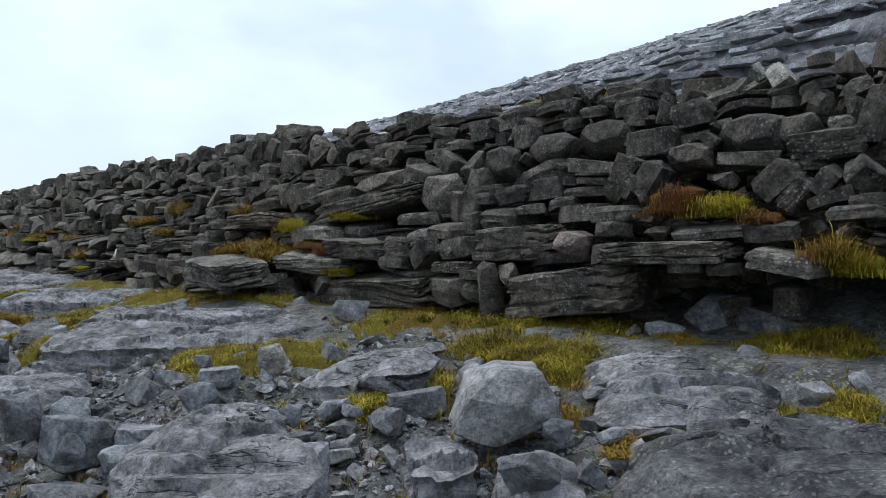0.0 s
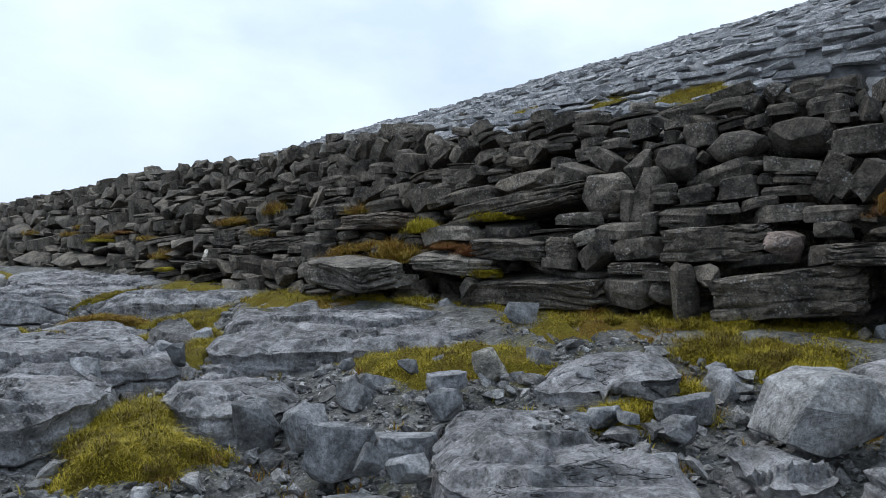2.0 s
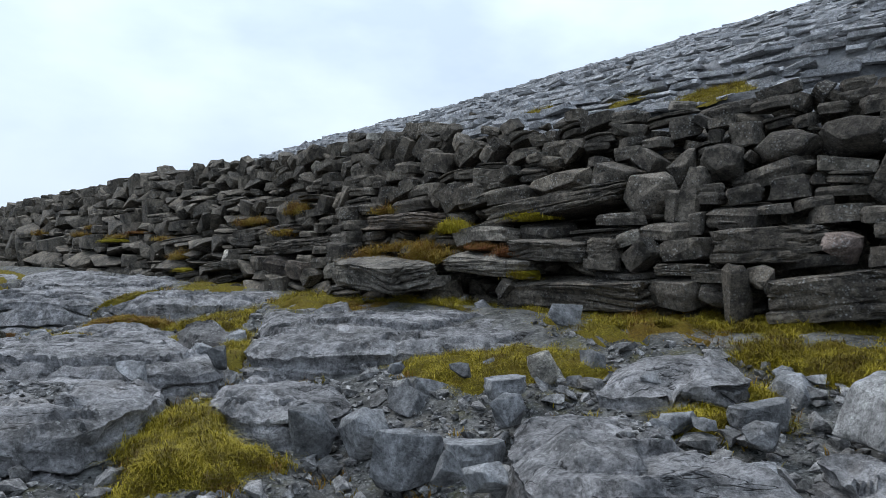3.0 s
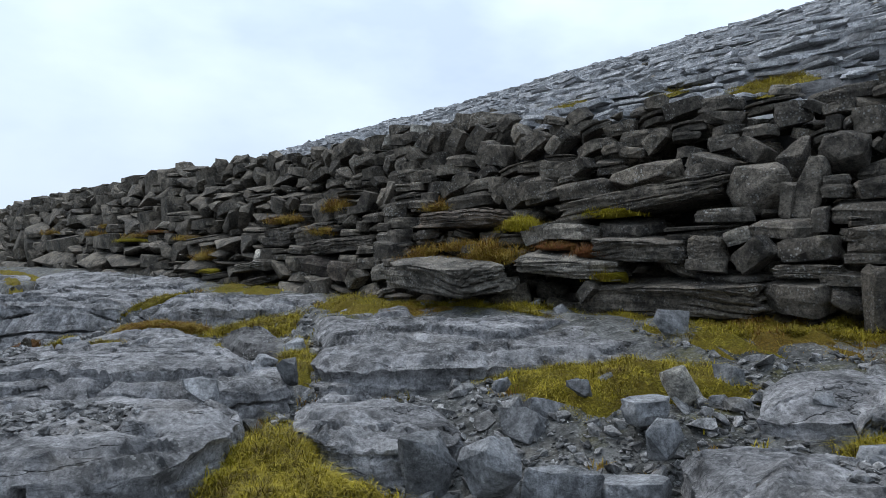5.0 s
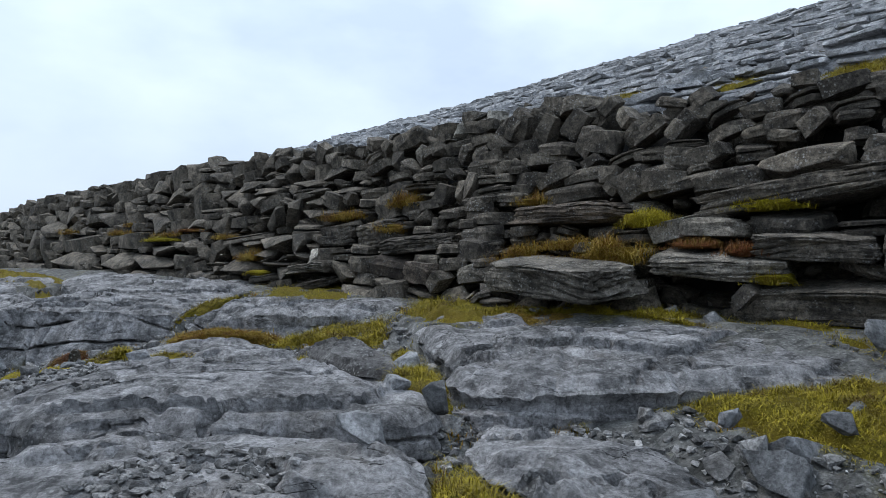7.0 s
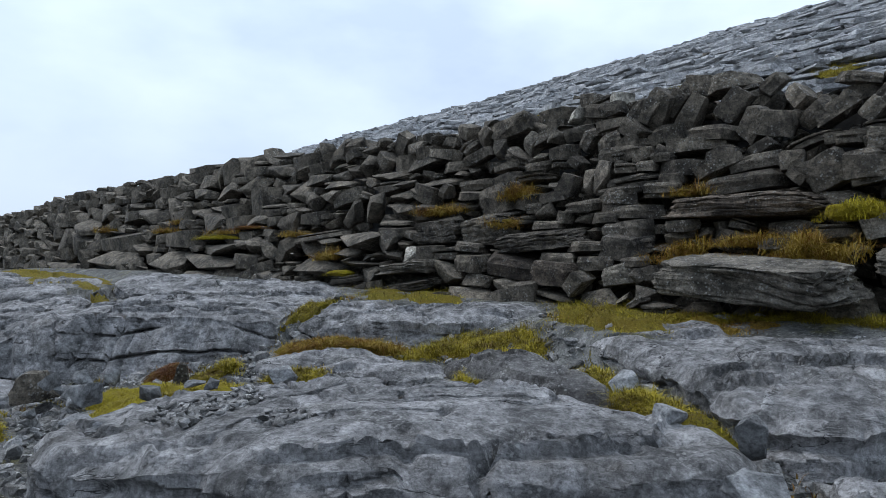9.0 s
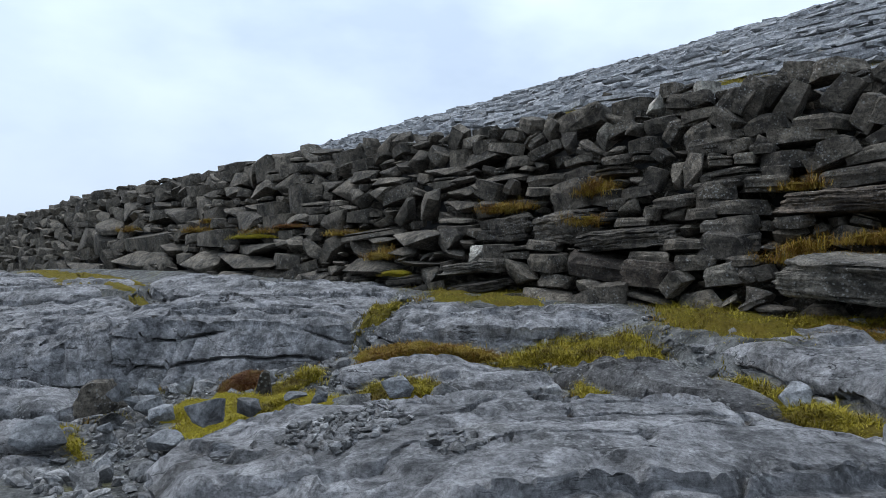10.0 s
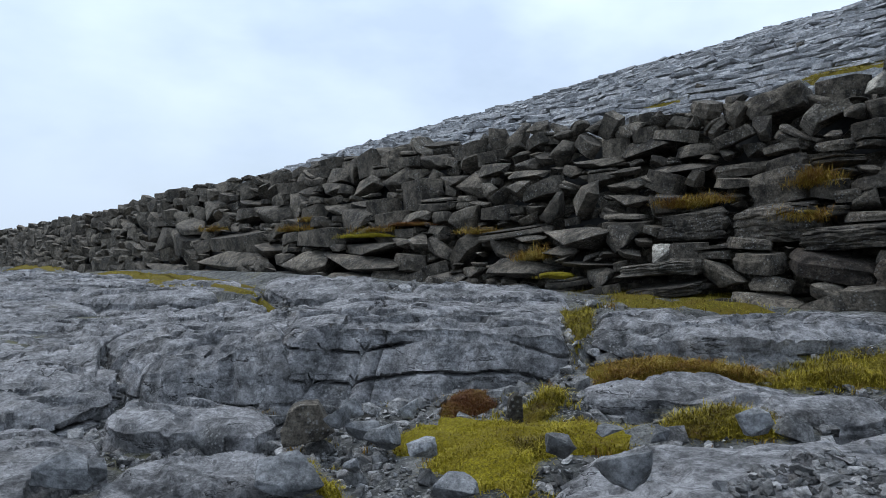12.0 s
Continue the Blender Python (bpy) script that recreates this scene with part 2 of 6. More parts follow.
def plain_noise(name, a, b, scale, rough=0.95, bump=0.6, third=None):
    m, n, l, bsdf = material(name)
    geo = n.new("ShaderNodeNewGeometry")
    f = add_range(n, l, add_noise(n, l, geo.outputs["Position"], scale, 6.0, 0.7), 0.32, 0.68, 0.0, 1.0)
    col = add_mix(n, l, f, a, b)
    if third:
        g = add_noise(n, l, geo.outputs["Position"], scale * 0.045, 5.0, 0.6)
        col = add_mix(n, l, add_range(n, l, g, 0.42, 0.62, 0.0, 0.7), col, third)
    l.new(col, bsdf.inputs["Base Color"])
    bsdf.inputs["Roughness"].default_value = rough
    bsdf.inputs["Specular IOR Level"].default_value = 0.15
    bp = n.new("ShaderNodeBump")
    bp.inputs["Strength"].default_value, bp.inputs["Distance"].default_value = bump, 0.03
    l.new(add_noise(n, l, geo.outputs["Position"], scale * 3, 6.0, 0.7), bp.inputs["Height"])
    l.new(bp.outputs["Normal"], bsdf.inputs["Normal"])
    return m


def blade_material(name, stops):
    m, n, l, bsdf = material(name)
    geo = n.new("ShaderNodeNewGeometry")
    ramp = n.new("ShaderNodeValToRGB")
    ramp.color_ramp.elements[0].color = (*stops[0], 1)
    ramp.color_ramp.elements[1].color = (*stops[-1], 1)
    for i, s in enumerate(stops[1:-1]):
        e = ramp.color_ramp.elements.new((i + 1) / (len(stops) - 1))
        e.color = (*s, 1)
    big = add_noise(n, l, geo.outputs["Position"], 4.2, 4.0, 0.65)
    f = add_math(n, l, "ADD", add_math(n, l, "MULTIPLY", geo.outputs["Random Per Island"], 0.42), add_range(n, l, big, 0.34, 0.68, 0.0, 0.58))
    l.new(f, ramp.inputs["Fac"])
    l.new(ramp.outputs["Color"], bsdf.inputs["Base Color"])
    bsdf.inputs["Roughness"].default_value = 0.7
    bsdf.inputs["Specular IOR Level"].default_value = 0.2
    return m


# near-black colour stands in for the shade behind the wall's gaps
CORE_SHADE = plain_noise("wall_core_shade", (0.012, 0.012, 0.012), (0.04, 0.04, 0.04), 6.0)
TURF = {
    "y": plain_noise("turf_yellow_green", (0.036, 0.029, 0.005), (0.23, 0.190, 0.012), 70.0, bump=1.0, third=(0.15, 0.105, 0.012)),
    "o": plain_noise("turf_ochre", (0.038, 0.022, 0.006), (0.22, 0.145, 0.015), 70.0, bump=1.0, third=(0.16, 0.125, 0.012)),
    "g": plain_noise("moss_yellow_green", (0.060, 0.046, 0.005), (0.40, 0.335, 0.011), 60.0, bump=1.0, third=(0.19, 0.15, 0.010)),
    "r": plain_noise("moss_rust_brown", (0.04, 0.014, 0.006), (0.21, 0.065, 0.014), 70.0, bump=1.0, third=(0.15, 0.11, 0.012)),
}
BLADE = {
    "y": blade_material("grass_yellow_green", [(0.085, 0.036, 0.008), (0.075, 0.056, 0.008), (0.190, 0.150, 0.012), (0.320, 0.262, 0.015), (0.480, 0.380, 0.075)]),
    "o": blade_material("grass_ochre", [(0.070, 0.028, 0.009), (0.165, 0.085, 0.014), (0.260, 0.180, 0.020), (0.390, 0.300, 0.110)]),
    "g": blade_material("moss_fronds", [(0.100, 0.060, 0.007), (0.200, 0.160, 0.009), (0.390, 0.335, 0.012)]),
    "r": blade_material("rust_fronds", [(0.050, 0.016, 0.008), (0.120, 0.046, 0.012), (0.150, 0.112, 0.016)]),
    "t": blade_material("dry_twigs", [(0.092, 0.081, 0.085), (0.173, 0.167, 0.188)]),
}

# ---- mesh helpers ----
def to_mesh(name, verts, faces, mat, sharp=None):
    me = bpy.data.meshes.new(name)
    me.from_pydata(np.asarray(verts).tolist(), [], faces if isinstance(faces, list) else faces.tolist())
    me.materials.append(mat)
    if sharp is not None:
        me.polygons.foreach_set("use_smooth", [True] * len(me.polygons))
        me.set_sharp_from_angle(angle=radians(sharp))
    me.update()
    return me


def part(name, me, parent, label=""):
    ob = new(name, me)
    ob.parent = parent
    return tagged(ob, label)


def hull(points, bevel, cuts, least=0.22):
    """Triangles of the convex hull of some points, its edges broken and its faces divided."""
    bm = bmesh.new()
    for q in points:
        bm.verts.new(q)
    got = bmesh.ops.convex_hull(bm, input=bm.verts)
    bmesh.ops.delete(bm, geom=[g for g in got["geom_interior"] if isinstance(g, bmesh.types.BMVert)], context="VERTS")
    bmesh.ops.dissolve_limit(bm, angle_limit=radians(9), verts=bm.verts, edges=bm.edges)
    if bevel:
        bmesh.ops.bevel(bm, geom=list(bm.edges), offset=bevel, segments=1, affect="EDGES", clamp_overlap=True)
    bmesh.ops.triangulate(bm, faces=bm.faces)
    for _ in range(cuts):
        long = [e for e in bm.edges if e.calc_length() > least]
        bmesh.ops.subdivide_edges(bm, edges=long, cuts=1)
        bmesh.ops.triangulate(bm, faces=bm.faces)
    bmesh.ops.recalc_face_normals(bm, faces=bm.faces)
    bm.verts.index_update()
    v = np.array([q.co[:] for q in bm.verts])
    f = np.array([[q.index for q in face.verts] for face in bm.faces])
    bm.free()
    return v, f


def rock_shape(seed, kind, fine):
    """A broken stone in a unit box. fine: 0 a bare chip, 1 with broken edges, 2 divided and roughened."""
    rs = np.random.RandomState(seed)
    bevel, cuts = (0.0, 0.03, 0.028)[fine], (0, 0, 2)[fine]
    blocks = []
    if kind in "fk":
        layers = (1 if rs.rand() < 0.72 else 2) if kind == "f" else rs.randint(2, 4)
        if fine == 0:
            layers = 1
        marks = np.sort(np.r_[-1, 1, rs.uniform(-0.6, 0.6, layers - 1)])
        n = rs.randint(6, 9)
        ang = np.sort(np.linspace(0, 2 * np.pi, n, endpoint=False) + rs.uniform(-0.34, 0.34, n))
        sq = 1 / np.maximum(np.abs(np.cos(ang)), np.abs(np.sin(ang))) ** 0.6
        for i in range(layers):
            rad = sq * rs.uniform(0.9, 1.0) * rs.uniform(0.74, 1.05, n)
            pts = []
            for z, grow in ((marks[i] - 0.02, rs.uniform(0.88, 1.02)), (rs.uniform(0.35, 0.65), 1.03), (marks[i + 1], rs.uniform(0.82, 1.0))):
                z = marks[i] + z * (marks[i + 1] - marks[i]) if 0.3 < z < 0.7 and abs(z - marks[i + 1]) > 1e-9 else z
                tilt = rs.uniform(-0.3, 0.3, 2)
                for a, r in zip(ang, rad):
                    x, y = r * grow * math.cos(a), r * grow * math.sin(a)
                    pts.append((x, y, z + tilt[0] * x + tilt[1] * y + rs.uniform(-0.08, 0.08)))
            blocks.append(hull(pts, bevel, cuts))
    elif kind == "r":
        d = rs.normal(size=(30, 3))
        d /= np.linalg.norm(d, axis=1)[:, None]
        d /= (np.sum(np.abs(d) ** 3.0, axis=1) ** (1 / 3.0))[:, None]
        blocks.append(hull(d * rs.uniform(0.92, 1.03, (30, 1)), bevel * 1.6, cuts))
    else:
        d = rs.normal(size=(14, 3))
        d /= np.linalg.norm(d, axis=1)[:, None]
        d /= (np.sum(np.abs(d) ** 5.0, axis=1) ** (1 / 5.0))[:, None]
        pts = d * rs.uniform(0.74, 1.05, (14, 1))
        if kind == "w":
            pts = np.vstack([pts, np.array([(x, y, z) for x in (-1, 1) for y in (-1, 1) for z in (-1, 1)]) * rs.uniform(0.6, 0.95, (8, 3))])
            pts[:, 0] *= 1.0 - 0.5 * (pts[:, 2] + 1) / 2
            pts[:, 0] += 0.12 * rs.normal() * pts[:, 2]
        if kind in "xX":
            # a squarish quarried bed with broken corners
            box = np.array([(x, y, z) for x in (-1, 1) for y in (-1, 1) for z in (-1, 1)])
            pts = np.vstack([box * rs.uniform(0.72, 1.0, (8, 3)), box * rs.uniform(0.62, 1.0, (8, 3)), pts * (0.97, 0.97, 0.95)])
        if kind == "c":
            # a block with a sloping left shoulder, a broad top and an undercut front
            pts = np.array([(-0.98, -0.7, -0.55), (-0.95, 0.7, -0.7), (0.95, -0.75, -0.35), (1.0, 0.7, -0.6), (-0.2, -0.72, -0.98), (0.5, 0.6, -1.0), (-0.7, -0.8, 0.35), (-0.62, 0.5, 0.72), (-0.12, -0.55, 0.98), (0.62, -0.62, 0.92), (0.9, -0.75, 0.2), (0.72, 0.6, 0.9), (0.0, 0.75, 0.95), (0.3, -0.95, 0.1)])
            bevel = 0.05
        blocks.append(hull(pts, bevel, 4, 0.09) if kind == "X" else hull(pts, bevel, cuts))
    base, vs, fs = 0, [], []
    for v, f in blocks:
        vs.append(v)
        fs.append(f + base)
        base += len(v)
    v, f = np.vstack(vs), np.vstack(fs)
    if fine == 2:
        r = v / np.maximum(np.linalg.norm(v, axis=1), 1e-6)[:, None]
        rough = 0.5 if kind == "r" else 1.0
        v = v + r * rough * (0.055 * fbm(v[:, 0] * 1.5 + seed, v[:, 1] * 1.5, v[:, 2] * 1.5, 2) + 0.03 * fbm(v[:, 0] * 5.5, v[:, 1] * 5.5 + seed, v[:, 2] * 5.5, 3, 0.65))[:, None]
        if kind == "X":
            # beds that stand in and out, parted by dark seams, and a few joints
            level = v[:, 2] * 2.2 + 0.7 * fbm(v[:, 0] * 0.8, v[:, 1] * 0.8, seed, 3)
            seam = np.abs(level - np.round(level))
            gone = smooth(-0.2, 0.2, vnoise(v[:, 0] * 1.4, v[:, 1] * 1.4, np.round(level) * 4.3 + seed))
            out = 0.05 * vnoise(np.floor(level + 0.5) * 3.9, v[:, 0] * 1.2, v[:, 1] * 1.2 + seed) + 0.05 * fbm(v[:, 0] * 2.5, v[:, 1] * 2.5, v[:, 2] * 2.5 + seed, 4, 0.6)
            out = out - 0.10 * smooth(0.16, 0.03, seam) * gone - 0.06 * smooth(0.05, 0.0, np.abs(vnoise(v[:, 0] * 1.7 + 0.4 * v[:, 2], v[:, 1] * 1.7, seed + 0.5)))
            v[:, :2] *= 1 + out[:, None]
            v[:, 2] += 0.07 * fbm(v[:, 0] * 2.2, v[:, 1] * 2.2, seed + 2.5, 4, 0.6) * np.sign(v[:, 2])
        if kind in "fkbwx":
            # broken edges of the thin beds
            deep = {"k": 0.065, "f": 0.045, "x": 0.07}.get(kind, 0.04)
            lay = np.floor(v[:, 2] * (4.5 if kind == "k" else 3.2) + 0.5 * vnoise(v[:, 0] * 0.9, v[:, 1] * 0.9, seed))
            v[:, :2] *= 1 + deep * vnoise(lay * 5.7 + seed, v[:, 0] * 1.3, v[:, 1] * 1.3)[:, None]
    lo, hi = v.min(0), v.max(0)
    return (v - (lo + hi) / 2) / (hi - lo), f


COUNT = {"X": 5, "x": 12, "c": 1, "b": 22, "f": 14, "r": 6, "w": 5, "k": 6}
SHAPES = {k: [rock_shape(100 * i + ord(k), k, 2) for i in range(c)] for k, c in COUNT.items()}
COARSE = [rock_shape(1200 + i, "bfb"[i % 3], 0) for i in range(12)]
ROUGH_SHAPES = [rock_shape(900 + i, "bfb"[i % 3], 1) for i in range(18)]
PEBBLES = [rock_shape(1500 + i, "b", 0) for i in range(14)]
CHIPS = [hull(0.5 * np.random.RandomState(40 + i).uniform(-1, 1, (9, 3)), 0.0, 0) for i in range(14)]
_stone_mesh = {}


def stone_mesh(kind, i, tone):
    key = (kind, i % COUNT[kind], tone)
    if key not in _stone_mesh:
        v, f = SHAPES[kind][key[1]]
        _stone_mesh[key] = to_mesh("stone", v, f, ROCK[tone], 24)
    return _stone_mesh[key]


def turned(rx, ry, rz):
    return np.array(Euler((rx, ry, rz)).to_matrix())


def joined(name, pieces, mat, sharp=None):
    """One mesh of many stones: pieces are (shape, centre, size, rotation)."""
    vs, fs, base = [], [], 0
    for (v, f), c, s, rot in pieces:
        vs.append((v * np.asarray(s)) @ rot.T + np.asarray(c))
        fs.append(f + base)
        base += len(v)
    return to_mesh(name, np.vstack(vs), np.vstack(fs), mat, sharp)


# ---- the lie of the land ----
R2 = math.sqrt(0.5)


def uv_of(x, y):
    """Along the wall, and across it towards the hill."""
    return (-x + y) * R2, (x + y) * R2


def xy_of(u, v):
    return (v - u) * R2, (u + v) * R2


def foot(u):
    return np.interp(u, [-8, 2, 6, 12, 20, 26, 47, 90], [0.42, 0.44, 0.48, 0.56, 0.74, 0.74, 0.08, -0.9])


def wall_top(u):
    return np.interp(u, [-8, 1.5, 5, 7, 9.5, 14, 28, 32, 47, 90], [2.52, 2.5, 2.46, 2.62, 2.84, 2.86, 2.93, 2.6, 2.32, 1.44])


def hill(x, y):
    u, v = uv_of(x, y)
    h = 0.95 + 0.277 * x + 0.214 * y - 0.0032 * np.maximum(0, y - 92) ** 2
    return h - 0.95 * np.exp(-np.maximum(v - 5, 0) / 13)


def land(x, y):
    """Height of the ground in front of the wall, and on behind it."""
    u, v = uv_of(x, y)
    slope = np.interp(u, [0, 6, 12, 14.5, 17], [0.185, 0.185, 0.245, 0.19, 0.115])
    front = foot(u) - slope * np.clip(4.2 - v, 0, 3.0) - 0.015 * np.clip(1.2 - v, 0, 60) - 0.09 * (1 - smooth(3.0, 4.0, v)) - 0.02
    front = front - (0.12 * smooth(4.0, 2.6, u) + 0.09 * smooth(15.5, 17.0, u)) * smooth(4.3, 3.7, v)
    front = front - 0.16 * np.exp(-((x + 2.4) / 1.0) ** 2 - ((y - 4.1) / 0.8) ** 2)
    front = front - 0.32 * np.exp(-((x + 10.7) / 1.8) ** 2 - ((y - 9.5) / 1.3) ** 2) - 0.06 * np.exp(-((x + 8.8) / 0.9) ** 2 - ((y - 8.5) / 0.9) ** 2)
    far = np.maximum(hill(x, y) - 0.5, -0.02 * np.hypot(x, y) - 0.5) * 1.0
    far = np.minimum(far, 40)
    w = smooth(4.6, 7.0, v)
    return front * (1 - w) + far * w


def sheet(name, xs, ys, height, mat, to_xy=None):
    a, b = np.meshgrid(xs, ys, indexing="ij")
    x, y = to_xy(a, b) if to_xy else (a, b)
    z = height(x, y)
    nx, ny = len(xs), len(ys)
    i = np.arange((nx - 1) * ny).reshape(nx - 1, ny)[:, :-1].ravel()
    faces = np.stack([i, i + ny, i + ny + 1, i + 1], axis=1)
    me = to_mesh(name, np.stack([x.ravel(), y.ravel(), z.ravel()], axis=1), faces, mat)
    me.polygons.foreach_set("use_smooth", [True] * len(me.polygons))
    return me


PATCHES = []


def grass(poly, count, length, tone, thick=0.03, more=8.0):
    """Marks out a patch of turf: its outline with heights, number and length of blades, sort and thickness."""
    PATCHES.append((poly, count, length, tone, thick, more))


def moss(poly, thick, tone):
    PATCHES.append((poly, 9000, 0.05, tone, thick, 2.4))


grass([(-1.90, 9.94, 0.46), (-0.97, 8.39, 0.48), (-0.39, 7.46, 0.48), (-0.33, 6.23, 0.42), (-0.57, 5.67, 0.34), (-1.02, 6.55, 0.39)], 1500, 0.10, "y", 0.05)
grass([(-0.53, 7.75, 0.49), (0.39, 7.63, 0.48), (0.47, 6.28, 0.44), (0.36, 5.42, 0.37), (-0.03, 5.50, 0.36), (-0.45, 5.95, 0.40)], 1500, 0.10, "o", 0.05)
grass([(0.31, 6.23, 0.47), (0.98, 5.82, 0.45), (1.63, 5.69, 0.45), (1.39, 4.86, 0.39), (0.94, 4.72, 0.36), (0.43, 4.86, 0.36)], 2200, 0.11, "y", 0.05)
grass([(0.30, 5.16, 0.34), (0.67, 4.93, 0.35), (1.05, 4.86, 0.36), (0.92, 4.45, 0.31), (0.73, 4.19, 0.22), (0.60, 4.42, 0.28), (0.35, 4.75, 0.30)], 1400, 0.10, "y", 0.04)
grass([(1.47, 5.26, 0.43), (1.76, 4.92, 0.41), (1.90, 4.70, 0.40), (1.49, 4.57, 0.37)], 500, 0.09, "o", 0.04)
grass([(-2.38, 6.09, 0.17), (-1.79, 6.18, 0.22), (-1.13, 6.34, 0.26), (-0.67, 5.79, 0.28), (-0.78, 5.28, 0.22), (-1.30, 5.20, 0.17), (-1.88, 5.45, 0.13)], 2400, 0.09, "y")
grass([(1.81, 4.58, 0.38), (2.33, 4.83, 0.44), (3.20, 4.99, 0.46), (2.39, 3.66, 0.35), (2.00, 3.85, 0.30), (1.81, 4.09, 0.32)], 2600, 0.12, "y")
grass([(1.69, 3.83, 0.20), (2.01, 3.98, 0.26), (2.09, 3.46, 0.28), (1.87, 3.18, 0.24), (1.71, 3.57, 0.20)], 900, 0.10, "y")
grass([(-0.11, 5.14, 0.20), (0.06, 5.28, 0.22), (0.05, 4.53, 0.12), (-0.05, 4.09, 0.08), (-0.15, 4.53, 0.12)], 700, 0.10, "y")
grass([(-0.71, 4.61, 0.05), (-0.40, 4.82, 0.10), (-0.31, 4.60, 0.07), (-0.50, 4.33, 0.04)], 500, 0.07, "y")
grass([(0.70, 4.40, 0.18), (0.92, 4.60, 0.25), (0.81, 3.91, 0.12), (0.61, 3.83, 0.08)], 600, 0.09, "o")
grass([(0.77, 3.50, 0.08), (0.92, 3.52, 0.10), (0.78, 3.20, 0.06)], 300, 0.08, "o")
grass([(-0.76, 4.51, 0.06), (-0.20, 4.66, 0.13), (-0.32, 4.29, 0.08), (-0.70, 4.28, 0.05)], 600, 0.09, "y")
grass([(-2.32, 5.93, 0.18), (-1.87, 6.12, 0.22), (-1.23, 6.09, 0.27), (-0.99, 5.85, 0.28), (-1.33, 5.28, 0.16), (-1.77, 5.18, 0.10), (-2.21, 5.51, 0.12)], 1800, 0.09, "y")
grass([(-3.90, 5.00, -0.04), (-3.80, 5.20, -0.02), (-3.62, 5.35, 0.00), (-3.45, 5.15, -0.03), (-3.36, 4.74, -0.11), (-3.10, 4.60, -0.14), (-2.84, 4.62, -0.16), (-2.80, 4.38, -0.20), (-3.66, 4.00, -0.20), (-3.85, 4.55, -0.12)], 4600, 0.12, "y")
grass([(-4.13, 7.26, 0.12), (-4.10, 8.21, 0.20), (-3.66, 6.68, 0.12), (-3.60, 6.20, 0.08), (-3.79, 6.20, 0.08)], 900, 0.11, "y")
grass([(-4.06, 9.44, 0.48), (-4.00, 11.29, 0.52), (-2.88, 10.90, 0.50), (-2.88, 8.81, 0.46), (-3.34, 8.41, 0.45), (-3.85, 8.43, 0.46)], 1300, 0.12, "y")
grass([(-6.31, 11.52, 0.55), (-6.42, 14.73, 0.62), (-5.13, 14.73, 0.62), (-4.31, 10.68, 0.55), (-5.03, 10.24, 0.50)], 1300, 0.11, "y")
grass([(-2.16, 8.81, 0.46), (-1.16, 9.24, 0.46), (-1.16, 7.98, 0.44), (-1.66, 8.19, 0.45)], 600, 0.08, "y")
grass([(-3.93, 10.79, 0.46), (-3.32, 12.13, 0.55), (-2.28, 11.42, 0.55), (-3.42, 8.49, 0.40), (-4.12, 8.60, 0.38)], 1700, 0.13, "y")
grass([(-6.52, 13.80, 0.60), (-5.14, 14.52, 0.62), (-4.12, 13.21, 0.62), (-4.20, 11.01, 0.54), (-5.21, 11.03, 0.52), (-6.17, 11.17, 0.50)], 1500, 0.10, "y")
grass([(-6.65, 10.00, 0.35), (-6.63, 11.30, 0.46), (-6.27, 11.51, 0.48), (-6.48, 10.30, 0.38)], 400, 0.10, "y")
grass([(-4.17, 7.36, 0.10), (-3.73, 7.18, 0.12), (-3.72, 6.92, 0.10), (-4.07, 6.94, 0.08)], 700, 0.09, "y")
grass([(-3.02, 9.31, 0.46), (-2.23, 8.52, 0.46), (-2.52, 8.11, 0.44), (-3.36, 8.30, 0.42)], 900, 0.08, "o")
moss([(-7.99, 9.00, -0.16), (-7.70, 9.20, -0.12), (-7.26, 8.92, -0.08), (-6.92, 8.78, -0.03), (-6.49, 8.46, 0.03), (-6.49, 8.09, -0.02), (-7.13, 8.15, -0.10), (-7.26, 7.67, -0.20), (-7.50, 7.82, -0.20), (-7.80, 8.27, -0.20), (-8.00, 8.66, -0.18)], 0.03, "g")
moss([(-7.74, 9.24, -0.08), (-7.63, 9.50, 0.00), (-7.35, 9.45, 0.02), (-7.32, 9.25, -0.04), (-7.63, 9.11, -0.10)], 0.02, "r")
grass([(-7.26, 8.91, -0.06), (-6.92, 9.35, 0.08), (-6.82, 9.25, 0.06), (-7.06, 8.82, -0.04)], 600, 0.10, "y")
grass([(-6.49, 8.32, 0.06), (-6.05, 8.35, 0.12), (-5.81, 8.12, 0.14), (-5.91, 7.97, 0.06), (-6.42, 8.13, 0.03)], 1300, 0.10, "y")
grass([(-8.85, 8.42, -0.22), (-8.49, 8.54, -0.22), (-8.26, 8.09, -0.24), (-8.04, 7.79, -0.25), (-8.57, 8.35, -0.23)], 500, 0.05, "g")
grass([(-16.18, 20.27, 0.62), (-18.98, 28.72, 0.70), (-13.16, 18.55, 0.60), (-11.90, 18.59, 0.60), (-10.23, 13.62, 0.50), (-12.24, 15.52, 0.54)], 900, 0.14, "y")
grass([(-19.61, 22.45, 0.72), (-42.19, 62.02, 0.82), (-25.63, 36.66, 0.80), (-16.98, 20.51, 0.68)], 500, 0.14, "y")
grass([(2.11, 13.12, 3.73), (2.96, 13.67, 4.13), (3.53, 13.17, 4.18), (3.11, 11.92, 3.74), (2.34, 11.72, 3.45)], 900, 0.16, "y")
grass([(-1.99, 25.92, 5.56), (-1.32, 26.19, 5.82), (-0.64, 24.66, 5.67), (-0.91, 22.21, 5.01), (-2.04, 22.18, 4.66)], 900, 0.16, "y")
grass([(0.42, 21.19, 5.17), (1.43, 21.62, 5.57), (2.27, 20.89, 5.65), (1.37, 19.37, 5.02), (-0.03, 19.49, 4.62)], 900, 0.16, "y")
